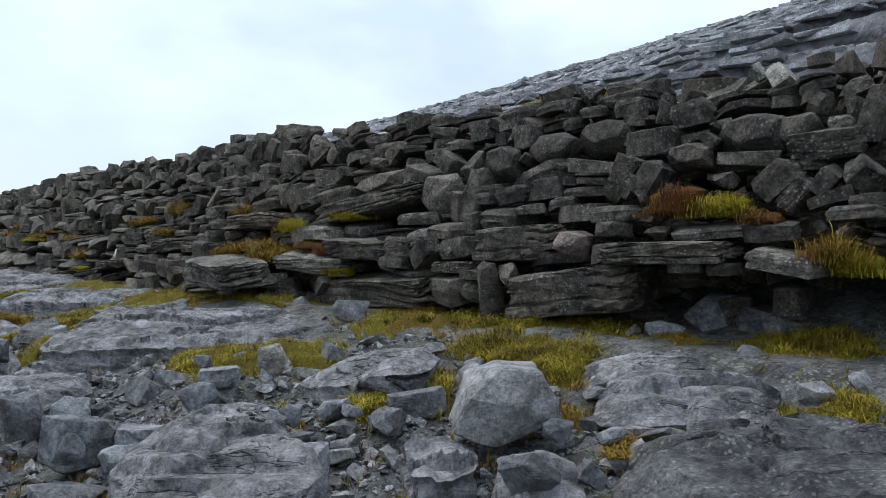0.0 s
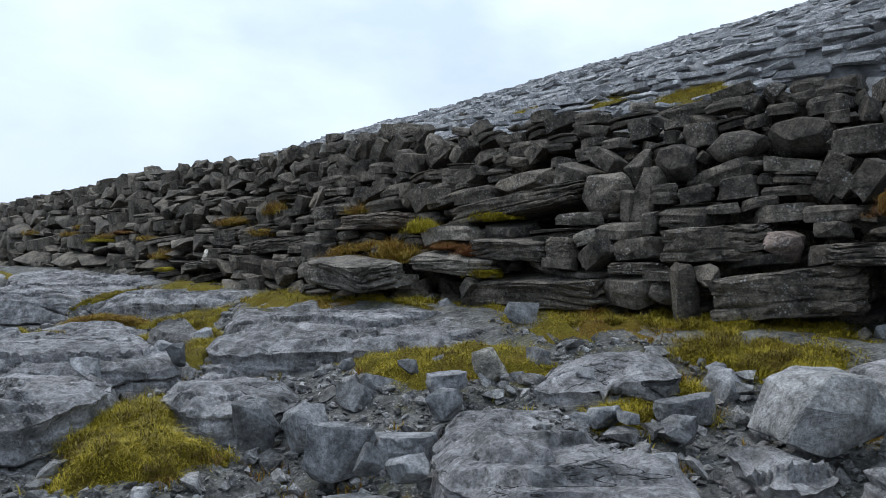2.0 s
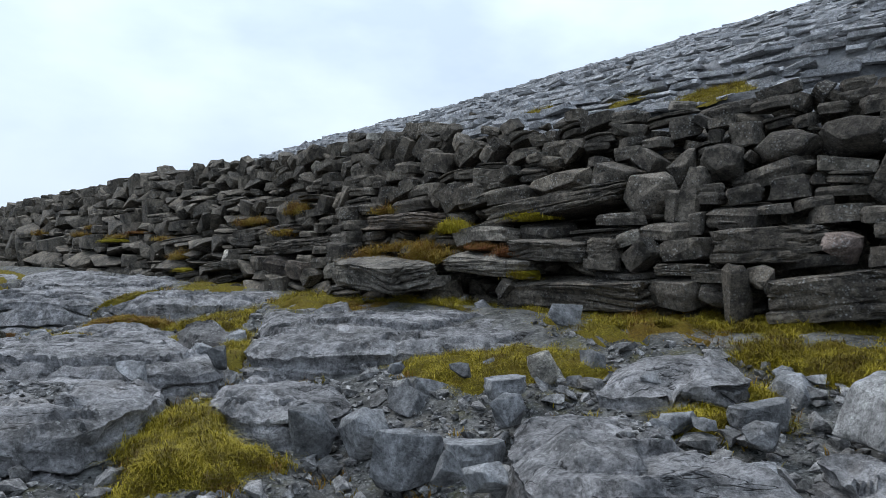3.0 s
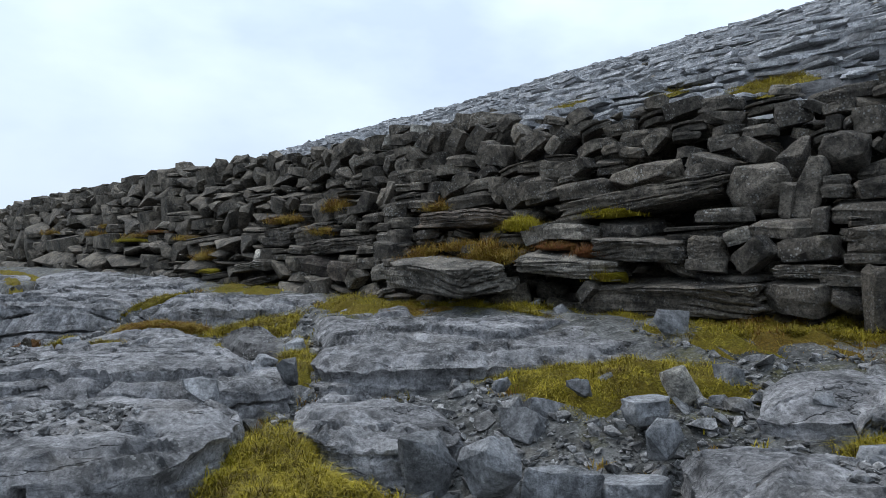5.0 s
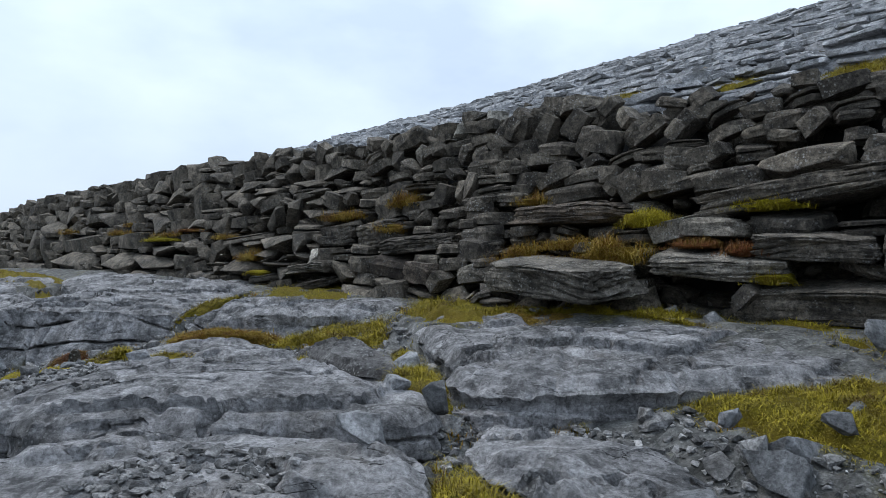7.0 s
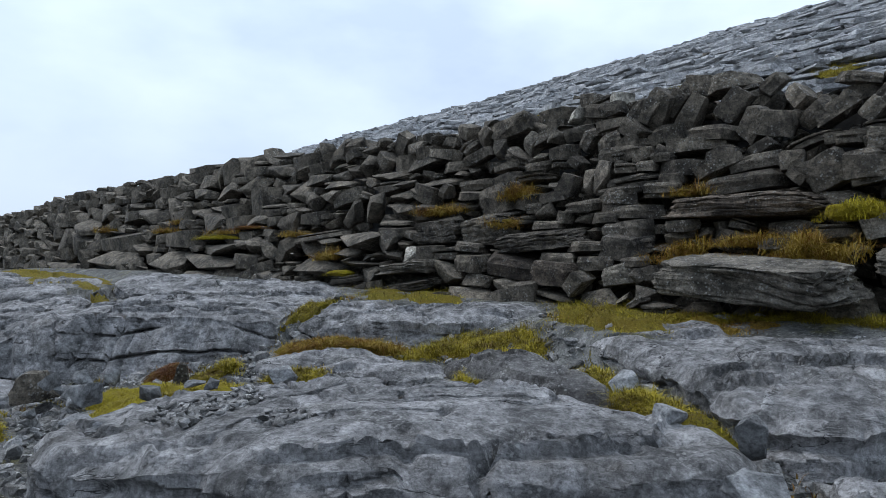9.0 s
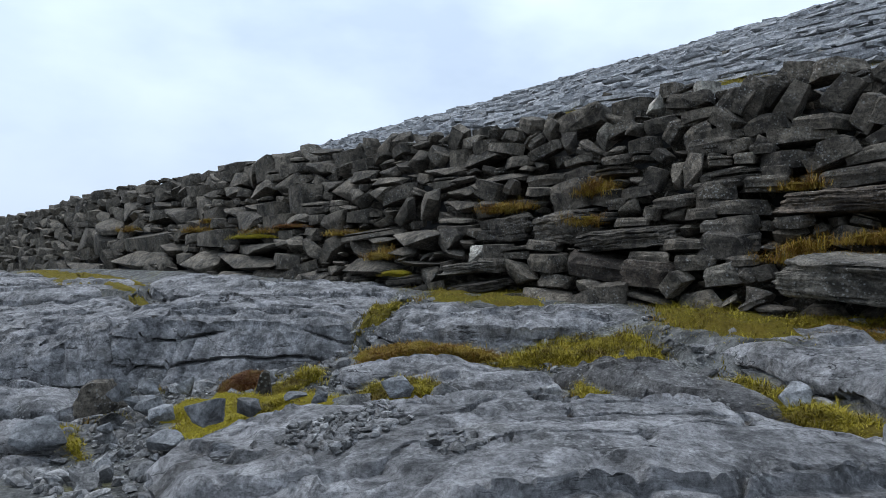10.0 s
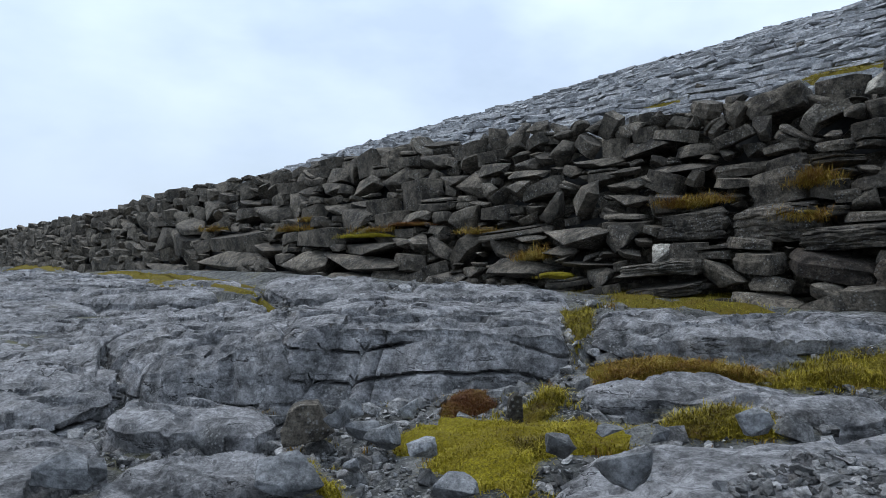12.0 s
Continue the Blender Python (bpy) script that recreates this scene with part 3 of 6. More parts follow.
grass([(1.79, 16.79, 4.53), (2.45, 16.04, 4.55), (2.71, 15.59, 4.51), (1.63, 15.10, 4.07)], 700, 0.16, "y")
grass([(-7.55, 8.52, -0.14), (-7.17, 8.69, -0.08), (-6.78, 8.43, -0.03), (-6.99, 8.31, -0.08), (-7.31, 8.11, -0.15)], 900, 0.09, "y")
grass([(-4.43, 13.79, 0.50), (-3.18, 15.24, 0.56), (-1.34, 15.99, 0.58), (-2.50, 13.44, 0.52), (-3.79, 11.96, 0.50), (-4.74, 11.78, 0.48)], 1500, 0.10, "y")
grass([(-1.31, 8.08, 0.45), (-0.85, 7.62, 0.44), (-0.41, 7.01, 0.43), (0.38, 7.15, 0.46), (-0.05, 6.23, 0.38), (-0.46, 6.18, 0.35), (-0.92, 6.39, 0.36), (-1.18, 7.09, 0.40)], 2600, 0.10, "y")
grass([(-2.34, 6.12, 0.14), (-1.75, 6.25, 0.19), (-1.16, 6.29, 0.24), (-0.79, 6.11, 0.25), (-1.04, 5.90, 0.18), (-1.55, 5.77, 0.12), (-2.13, 5.77, 0.07)], 2000, 0.09, "y")


grass([(-1.1, 6.75, 0.42), (-0.3, 6.75, 0.45), (0.6, 6.2, 0.48), (1.5, 5.6, 0.47), (1.75, 5.1, 0.43), (1.1, 4.8, 0.35), (0.55, 5.0, 0.34), (0.3, 5.5, 0.37), (-0.25, 6.15, 0.40), (-0.85, 6.3, 0.36)], 4600, 0.11, "y", 0.05)
grass([(0.15, 5.55, 0.36), (0.55, 5.1, 0.34), (0.75, 4.75, 0.31), (0.45, 4.5, 0.25), (0.2, 4.85, 0.28), (0.0, 5.25, 0.31)], 1500, 0.12, "y", 0.04)
grass([(1.9, 4.75, 0.40), (2.4, 5.0, 0.45), (2.9, 4.7, 0.46), (2.3, 3.95, 0.38), (1.95, 4.2, 0.35)], 2200, 0.14, "y", 0.04)
grass([(-3.9, 9.05, 0.45), (-3.2, 8.75, 0.46), (-2.5, 8.35, 0.45), (-1.75, 7.65, 0.44), (-1.35, 7.1, 0.43), (-1.0, 7.3, 0.46), (-1.5, 8.0, 0.48), (-2.3, 8.75, 0.50), (-3.1, 9.2, 0.50)], 3200, 0.10, "y", 0.04)
grass([(-5.5, 9.3, 0.12), (-5.2, 9.6, 0.19), (-4.4, 9.5, 0.30), (-4.05, 9.3, 0.36), (-4.25, 8.7, 0.24), (-4.5, 8.3, 0.16), (-4.9, 8.95, 0.10)], 2000, 0.12, "y")
grass([(-6.8, 9.5, 0.10), (-6.6, 9.75, 0.18), (-6.0, 9.72, 0.20), (-5.5, 9.62, 0.20), (-5.3, 9.4, 0.14), (-5.8, 9.45, 0.13), (-6.5, 9.45, 0.10)], 1300, 0.10, "o")
grass([(-5.0, 8.4, 0.08), (-4.8, 8.5, 0.10), (-4.7, 8.0, 0.08), (-5.0, 7.9, 0.05)], 500, 0.09, "y")
grass([(-4.0, 7.3, 0.08), (-3.78, 7.5, 0.12), (-3.72, 6.9, 0.08), (-3.62, 6.4, 0.02), (-3.9, 6.5, 0.05)], 700, 0.09, "y")


def bank_of(poly):
    p = np.array(poly, float)
    fit = np.linalg.lstsq(np.c_[p[:, :2], np.ones(len(p))], p[:, 2], rcond=None)[0]
    mid = p[:, :2].mean(0)
    loop = np.vstack([p[:, :2], p[:1, :2]])
    pts = np.vstack([loop[i] + (loop[i + 1] - loop[i]) * k / 8 for i in range(len(p)) for k in range(8)]) - mid
    pa = np.arctan2(pts[:, 1], pts[:, 0])
    order = np.argsort(pa)
    far = np.hypot(pts[:, 0], pts[:, 1])
    return fit, mid, pa[order], far[order], far.max() + 0.35


BANKS = [bank_of(poly) for poly, *_ in PATCHES if max(q[2] for q in poly) < 1.5]


def under_turf(x, y, z):
    """The soil is banked up under each patch of turf."""
    x, y, z = np.asarray(x, float), np.asarray(y, float), np.array(z, float)
    for fit, mid, pa, far, most in BANKS:
        dist = np.hypot(x - mid[0], y - mid[1])
        near = dist < most
        if not near.any():
            continue
        nx, ny, nz = x[near], y[near], z[near]
        reach = np.interp(np.arctan2(ny - mid[1], nx - mid[0]), pa, far, period=2 * np.pi)
        w = smooth(0.34, 0.10, dist[near] - reach)
        plane = fit[0] * nx + fit[1] * ny + fit[2] - 0.05
        z[near] = np.maximum(nz, nz * (1 - w) + plane * w)
    return z


def ground_height(x, y):
    near = np.exp(-(np.hypot(x + 4, y - 5) / 16) ** 2)
    return under_turf(x, y, land(x, y)) + near * (0.03 * fbm(x * 1.1, y * 1.1, 0.3, 4) + 0.012 * fbm(x * 6, y * 6, 1.7, 3))


gu = np.concatenate([-np.geomspace(3000, 4, 26), np.arange(-3, 20, 0.07), np.geomspace(20.2, 3000, 70)])
gv = np.concatenate([-np.geomspace(3000, 2, 30), np.arange(-1.5, 5.6, 0.07), np.geomspace(5.8, 3000, 60)])
ground = new("ground", sheet("ground", gv, gu, ground_height, BEDROCK, lambda v, u: xy_of(u, v)))
tagged(ground, "stony brown-grey soil between limestone slabs", "ground", kind="structure")


def hill_height(x, y):
    h = hill(x, y)
    warp = 0.7 * fbm(x * 0.05, y * 0.05, 2.0, 3) + 0.3 * fbm(x * 0.22, y * 0.22, 4.0, 3)
    step = 0.85
    k = (h + warp) / step
    fr = k - np.floor(k)
    rise = smooth(0.84, 1.0, fr)
    z = h + step * (rise - fr) * (0.75 + 0.25 * fbm(x * 0.1, y * 0.1, 9.0, 2))
    k2 = (h + 0.7 * warp + 3.1) / 0.31
    f2 = k2 - np.floor(k2)
    z = z + 0.31 * (smooth(0.8, 1.0, f2) - f2) * 0.9
    z = z + 0.10 * fbm(x * 0.9, y * 0.9, 1.0, 3) + 0.3 * fbm(x * 0.06, y * 0.06, 6.0, 2)
    u, v = uv_of(x, y)
    return z - 1.6 * smooth(7.5, 5.8, v)


ht = np.radians(np.linspace(-44, 41, 330))
hr = np.geomspace(9.0, 150, 430)
hillside = new("hillside", sheet("hillside", hr, ht, hill_height, HILL, lambda r, a: (-2 + r * np.sin(a), r * np.cos(a))))
tagged(hillside, "bare grey hillside of stepped limestone pavement", "hillside", kind="structure")
rs = np.random.RandomState(11)
n = 620
a, r = np.radians(rs.uniform(-40, 42, n)), rs.uniform(14, 118, n)
x, y = -2 + r * np.sin(a), r * np.cos(a)
z = hill_height(x, y)
s = rs.uniform(0.12, 0.42, n) * (1 + r / 160)
pieces = [(PEBBLES[i % 14], (x[i], y[i], z[i] + 0.16 * s[i]), (s[i], s[i] * 0.8, s[i] * rs.uniform(0.35, 0.8)), turned(rs.normal() * 0.2, rs.normal() * 0.2, rs.uniform(0, 6.3))) for i in range(n) if uv_of(x[i], y[i])[1] > 9]
hill_stones = new("hill_stones", joined("hill_stones", pieces, RUBBLE))
tagged(hill_stones, "loose grey stones strewn over the hillside", "stones", kind="stuff")

# beds of the hillside that crop out as flat ledges along its contours
LEDGE = limestone("hill_ledge_limestone", (0.144, 0.147, 0.151), (0.423, 0.428, 0.439), 0.4, 0.15, island=True, moss=0.2, cracks=0.2, speck=0.6, spread=0.25)
rs = np.random.RandomState(33)
def block_shape(seed):
    """An angular flat block with broken corners."""
    g = np.random.RandomState(seed)
    box = np.array([(a, b, c) for a in (-1, 1) for b in (-1, 1) for c in (-1, 1)], float)
    pts = np.vstack([box * g.uniform(0.62, 1.0, (8, 3)), g.uniform(-0.95, 0.95, (4, 3)) * (1, 1, 0.9)])
    v, f = hull(pts, 0.0, 0)
    lo, hi = v.min(0), v.max(0)
    return (v - (lo + hi) / 2) / (hi - lo), f


FLAT = [block_shape(2600 + i) for i in range(24)]
n = 16000
a, r = np.radians(rs.uniform(-34, 38, n)), 11 * (112 / 11) ** rs.rand(n) ** 0.72
x, y = -2 + r * np.sin(a), r * np.cos(a)
z = hill_height(x, y)
k = 0.11 + 0.50 * np.minimum(1.0, r / 75)
pieces = []
for i in range(n):
    if uv_of(x[i], y[i])[1] < 8.5:
        continue
    size = (k[i] * rs.uniform(1.4, 6.0), k[i] * rs.uniform(0.9, 2.2), k[i] * rs.uniform(0.28, 0.62))
    pieces.append((FLAT[i % 24], (x[i], y[i], z[i] + size[2] * rs.uniform(-0.3, 0.18)), size, turned(rs.normal() * 0.05 + 0.10, rs.normal() * 0.05, math.atan2(0.809, -0.588) + rs.normal() * 0.2)))
ledges = new("hill_ledges", joined("hill_ledges", pieces, LEDGE))
tagged(ledges, "flat grey limestone ledges cropping out along the hillside", "rock ledges", kind="stuff")

# ---- bedrock slabs ----
COVERED = []


TOPS = []


def slab(corners, depth=0.34, bulge=0.03, mat=None, flare=0.08, label="weathered grey limestone slab with cracked bedding"):
    """A bedrock slab: an outline with its heights; a domed top broken into beds with overhanging lips, and layered, jointed sides that go into the ground."""
    c = np.array(corners, float)
    COVERED.append([tuple(r) for r in corners])
    seed = int(abs(c[0, 0] * 131 + c[0, 1] * 57) * 10) % 997
    far = 2.2 if c[:, 1].mean() > 13 else 1.0
    loop = np.vstack([c, c[:1]])
    seg = np.linalg.norm(np.diff(loop[:, :2], axis=0), axis=1)
    along = np.concatenate([[0], np.cumsum(seg)])
    n = int(np.clip(along[-1] / (0.027 * far), 80, 460))
    s = np.linspace(0, along[-1], n, endpoint=False)
    e = np.stack([np.interp(s, along, loop[:, k]) for k in range(3)], axis=1)
    win = max(1, int(n * 0.012))
    for _ in range(2):
        e = (np.roll(e, win, 0) + 2 * e + np.roll(e, -win, 0)) / 4
    mid = c.mean(0)
    out = e[:, :2] - mid[:2]
    size = np.linalg.norm(out, axis=1)
    out = out / size[:, None]
    jag = 0.07 * fbm(e[:, 0] * 2.6, e[:, 1] * 2.6, seed, 5, 0.62)
    e[:, :2] += out * (jag * np.clip(size, 0.15, 1))[:, None]
    rings = int(np.clip(size.mean() / (0.029 * far), 8, 56))
    reach = np.clip(size, 0.2, 1.0)

    def beds(x, y, z):
        return z + 0.095 * fbm(x * 0.8 + 5, y * 2.1, seed + 3, 3, 0.5)

    verts = []
    for i in range(1, rings + 1):
        t = i / rings
        xy = mid[:2] + (e[:, :2] - mid[:2]) * t
        x, y = xy[:, 0], xy[:, 1]
        z = (mid[2] + bulge) * (1 - t * t) + e[:, 2] * t * t + 0.035 * fbm(x * 1.3, y * 1.9, seed, 3)
        b = beds(x, y, z)
        gx, gy = (beds(x + 0.09, y, z) - b) / 0.09, (beds(x, y + 0.09, z) - b) / 0.09
        g = np.sqrt(gx * gx + gy * gy) + 0.05
        step = 0.085
        fr = b / step - np.floor(b / step)
        some = smooth(-0.4, 0.1, vnoise(x * 1.1, y * 1.1, seed + np.floor(b / step) * 3.1)) * smooth(1.0, 0.86, t)
        z = z + some * step * 0.85 * np.interp(fr, [0, 0.60, 0.72, 0.80, 0.94, 1.0], [0.5, -0.22, -0.5, -0.42, 0.42, 0.5])
        lean = some * np.interp(fr, [0, 0.56, 0.72, 0.80, 0.94, 1.0], [0.0, 0.0, 0.026, 0.030, -0.012, 0.0])
        crack = np.abs(fbm(x * 0.9 + 0.3 * vnoise(x * 5, y * 5, 3), y * 1.5, seed + 8.5, 2))
        z = z - 0.10 * smooth(0.035, 0.0, crack) * smooth(-0.1, 0.2, vnoise(x * 0.9, y * 0.9, seed + 1.5))
        pits = smooth(0.45, 0.75, fbm(x * 6.5, y * 6.5, seed, 2))
        z = z + 0.010 * fbm(x * 9, y * 11, seed, 4, 0.6) - 0.03 * pits
        edge = (1 - t) * size
        z = z - 0.055 * (1 - smooth(0.0, 0.13, edge)) ** 2 * reach
        verts.append(np.stack([x + lean * gx / g, y + lean * gy / g, z], axis=1))
    TOPS.append(np.vstack(verts))
    rim = verts[-1].copy()
    levels = int(np.clip(depth / (0.014 * far), 12, 46))
    cut = np.clip(size, 0.15, 0.7)
    thick = 0.24 if depth > 0.6 else 0.13
    wave = fbm(rim[:, 0] * 1.2, rim[:, 1] * 1.2, seed, 3)
    joint = smooth(0.035, 0.0, np.abs(fbm(rim[:, 0] * 1.5, rim[:, 1] * 1.5, seed + 4.2, 2)))
    for j in range(1, levels + 1):
        d = depth * j / levels
        z = rim[:, 2] - d
        bed = (z + 0.11 * wave) / thick
        lay = np.floor(bed)
        fr = bed - lay
        broken = smooth(-0.1, 0.25, vnoise(rim[:, 0] * 1.3, rim[:, 1] * 1.3, lay * 3.7 + seed))
        notch = smooth(0.030, 0.012, fr * thick) * broken
        push = (0.03 if depth > 0.6 else 0.06) * vnoise(lay * 5.3 + seed, rim[:, 0] * 1.1, rim[:, 1] * 1.1) + 0.035 * fbm(rim[:, 0] * 2.6, rim[:, 1] * 2.6, z * 4, 5, 0.6) + flare * d
        push = push * min(1.0, d / 0.05) - cut * (0.16 * notch + 0.12 * joint * smooth(0.0, 0.05, d))
        verts.append(np.stack([rim[:, 0] + out[:, 0] * push, rim[:, 1] + out[:, 1] * push, z], axis=1))
    allv = [np.array([[mid[0], mid[1], verts[0][:, 2].mean()]])] + verts
    faces = [[0, 1 + k, 1 + (k + 1) % n] for k in range(n)]
    a = np.arange(n)
    b = (a + 1) % n
    for r in range(len(verts) - 1):
        p, q = 1 + r * n, 1 + (r + 1) * n
        faces += np.stack([p + a, q + a, q + b, p + b], axis=1).tolist()
    area = 0.5 * np.sum(c[:, 0] * np.roll(c[:, 1], -1) - np.roll(c[:, 0], -1) * c[:, 1])
    if area < 0:
        faces = [f[::-1] for f in faces]
    ob = new("limestone_slab", to_mesh("limestone_slab", np.vstack(allv), faces, mat or PAVE, 38))
    return tagged(ob, label, "rock slab", "bedrock slabs")


slab([(-3.66, 6.5, 0.24), (-3.68, 7.1, 0.33), (-3.85, 8.1, 0.39), (-4.12, 8.8, 0.37), (-3.8, 9.0, 0.44), (-3.2, 8.7, 0.45), (-2.54, 8.35, 0.44), (-1.76, 7.62, 0.43), (-1.3, 7.0, 0.41), (-0.95, 6.35, 0.30), (-1.3, 6.12, 0.27), (-2.05, 6.08, 0.28), (-2.6, 6.04, 0.28), (-3.35, 6.12, 0.24)], bulge=0.05)
slab([(-6.5, 10.2, 0.40), (-6.33, 10.98, 0.48), (-5.2, 11.38, 0.5), (-4.02, 10.94, 0.5), (-4.0, 9.5, 0.42), (-4.5, 9.55, 0.39), (-5.4, 9.68, 0.40), (-6.0, 9.82, 0.38), (-6.38, 9.95, 0.37)], bulge=0.05)
slab([(-6.5, 11.7, 0.48), (-6.72, 10.12, 0.39), (-7.0, 10.1, 0.41), (-7.5, 10.2, 0.42), (-8.0, 10.3, 0.43), (-8.6, 10.35, 0.42), (-9.0, 10.15, 0.34), (-9.33, 11.5, 0.42), (-8.93, 13.9, 0.54), (-7.36, 12.5, 0.52)], depth=0.8, flare=0.55)
slab([(-9.5, 11.95, 0.43), (-9.05, 10.15, 0.32), (-9.4, 10.2, 0.22), (-9.8, 10.25, 0.10), (-10.3, 10.3, 0.02), (-11.08, 11.29, 0.16), (-10.99, 13.08, 0.33), (-10.43, 13.54, 0.43)], depth=0.8, flare=0.45)
slab([(-13.51, 12.15, 0.06), (-14.74, 15.16, 0.20), (-15.15, 18.36, 0.32), (-12.44, 16.01, 0.40), (-11.06, 13.07, 0.35), (-11.14, 11.29, 0.22), (-10.66, 10.3, 0.02), (-10.7, 9.7, -0.14), (-11.0, 9.3, -0.22)], depth=0.8, flare=0.4)
slab([(-10.3, 9.85, -0.22), (-9.9, 9.95, -0.18), (-9.2, 9.85, -0.18), (-8.9, 9.5, -0.20), (-8.95, 9.15, -0.22), (-9.5, 9.25, -0.27), (-10.1, 9.45, -0.28)])
slab([(-12.6, 10.9, -0.06), (-11.6, 10.9, 0.04), (-10.6, 10.45, 0.02), (-10.35, 10.0, -0.15), (-10.6, 9.6, -0.24), (-11.5, 9.6, -0.27), (-12.5, 10.2, -0.20)], depth=0.5, flare=0.3)
slab([(-9.45, 8.45, -0.22), (-8.9, 8.75, -0.23), (-8.5, 8.6, -0.22), (-8.3, 8.2, -0.22), (-8.4, 7.6, -0.26), (-9.2, 7.5, -0.28), (-9.5, 8.0, -0.25)])
slab([(-11.1, 9.3, -0.26), (-10.6, 9.4, -0.26), (-10.0, 9.0, -0.28), (-9.7, 8.6, -0.28), (-9.9, 7.9, -0.30), (-10.7, 8.4, -0.28)])
slab([(-7.25, 6.7, 0.02), (-7.2, 7.3, 0.05), (-6.9, 7.6, 0.10), (-6.3, 7.6, 0.17), (-5.7, 7.45, 0.22), (-5.0, 7.3, 0.23), (-4.4, 7.05, 0.22), (-3.95, 6.5, 0.18), (-3.75, 6.05, 0.14), (-3.85, 5.8, 0.13), (-4.42, 5.72, 0.17), (-4.9, 5.7, 0.20), (-5.3, 5.72, 0.20), (-5.9, 5.75, 0.17), (-6.6, 6.05, 0.09), (-7.1, 6.4, 0.06)], depth=0.45, bulge=0.12, flare=0.2)
slab([(-5.93, 5.16, 0.08), (-5.76, 5.5, 0.11), (-5.03, 5.56, 0.12), (-4.27, 5.45, 0.15), (-3.9, 5.15, 0.16), (-3.8, 4.9, 0.15), (-3.85, 4.55, 0.11), (-4.0, 4.19, 0.05), (-4.71, 4.14, 0.05), (-5.42, 4.46, 0.05)], depth=0.45, bulge=0.03)
slab([(-6.85, 9.3, 0.05), (-6.5, 9.45, 0.10), (-5.8, 9.45, 0.12), (-5.2, 9.0, 0.10), (-5.0, 8.5, 0.10), (-5.5, 8.3, 0.06), (-6.1, 8.8, 0.05), (-6.6, 9.1, 0.04)], bulge=0.03)
slab([(-5.1, 8.75, 0.10), (-4.85, 8.85, 0.18), (-4.45, 8.2, 0.25), (-4.1, 7.6, 0.24), (-4.05, 7.15, 0.14), (-4.35, 7.3, 0.14), (-4.7, 7.9, 0.14), (-5.0, 8.4, 0.10)], mat=PAVE_DARK, bulge=0.05)
slab([(-1.0, 4.8, 0.17), (-0.75, 5.2, 0.25), (-0.45, 5.5, 0.28), (-0.12, 5.45, 0.28), (-0.05, 5.0, 0.30), (-0.1, 4.55, 0.29), (-0.35, 4.5, 0.29), (-0.7, 4.58, 0.20)], bulge=0.05)
slab([(-1.55, 4.42, 0.05), (-1.26, 4.51, 0.10), (-0.96, 4.39, 0.12), (-0.84, 3.67, 0.12), (-0.67, 3.44, 0.12), (-0.49, 3.17, 0.12), (-0.58, 2.91, 0.10), (-1.29, 2.96, 0.02), (-1.59, 3.40, 0.00), (-1.61, 3.94, 0.02)], bulge=0.06)
slab([(-3.6, 5.6, 0.06), (-3.45, 5.95, 0.10), (-2.9, 5.75, 0.08), (-2.55, 5.3, 0.05), (-2.62, 4.9, 0.05), (-2.88, 4.74, 0.05), (-3.38, 4.92, 0.06), (-3.55, 5.2, 0.06)], bulge=0.03)
slab([(0.83, 4.03, 0.22), (1.04, 4.35, 0.32), (1.42, 4.58, 0.38), (1.66, 4.20, 0.35), (1.86, 3.88, 0.28), (1.60, 3.63, 0.20), (1.15, 3.57, 0.20), (0.79, 3.68, 0.18)], bulge=0.05)
slab([(0.87, 3.25, 0.12), (1.20, 3.32, 0.20), (1.59, 3.21, 0.24), (1.79, 2.94, 0.30), (1.64, 2.35, 0.28), (1.24, 2.25, 0.14), (0.80, 2.50, 0.06), (0.73, 2.98, 0.08)], mat=PAVE_DARK, bulge=0.06)
slab([(0.22, 3.28, 0.10), (0.44, 3.29, 0.14), (0.56, 2.97, 0.13), (0.53, 2.72, 0.10), (0.25, 2.87, 0.06)])
slab([(-0.21, 3.66, 0.05), (-0.02, 3.75, 0.07), (0.15, 3.57, 0.06), (0.16, 3.27, 0.04), (-0.15, 3.23, 0.03)])
slab([(-0.7, 5.75, 0.28), (-0.45, 6.1, 0.38), (0.1, 6.1, 0.40), (0.15, 5.65, 0.34), (-0.25, 5.6, 0.31)])
slab([(-15.43, 15.12, 0.42), (-15.93, 17.94, 0.58), (-13.71, 17.72, 0.62), (-11.11, 15.71, 0.58), (-11.00, 14.10, 0.46), (-12.00, 14.03, 0.40), (-13.75, 14.99, 0.36)])
slab([(-18.02, 17.60, 0.62), (-17.50, 19.29, 0.70), (-15.81, 19.34, 0.70), (-14.07, 18.27, 0.64), (-15.40, 17.43, 0.52), (-15.93, 16.06, 0.45)])
slab([(-16.04, 14.56, 0.28), (-15.30, 15.43, 0.36), (-13.85, 15.48, 0.36), (-12.57, 14.05, 0.28), (-13.16, 13.01, 0.14), (-14.24, 12.82, 0.12)])
slab([(-8.15, 13.24, 0.62), (-7.21, 13.89, 0.64), (-6.39, 12.64, 0.58), (-6.39, 11.39, 0.50), (-7.07, 11.51, 0.48), (-8.03, 12.04, 0.52)])
slab([(-10.64, 15.02, 0.62), (-9.56, 18.32, 0.72), (-8.60, 15.28, 0.64), (-8.59, 13.66, 0.56), (-9.78, 13.64, 0.50)])
slab([(0.84, 4.59, 0.27), (1.11, 4.64, 0.36), (1.57, 4.51, 0.40), (1.67, 4.22, 0.38), (1.28, 4.15, 0.32), (0.89, 4.15, 0.26)], bulge=0.04)
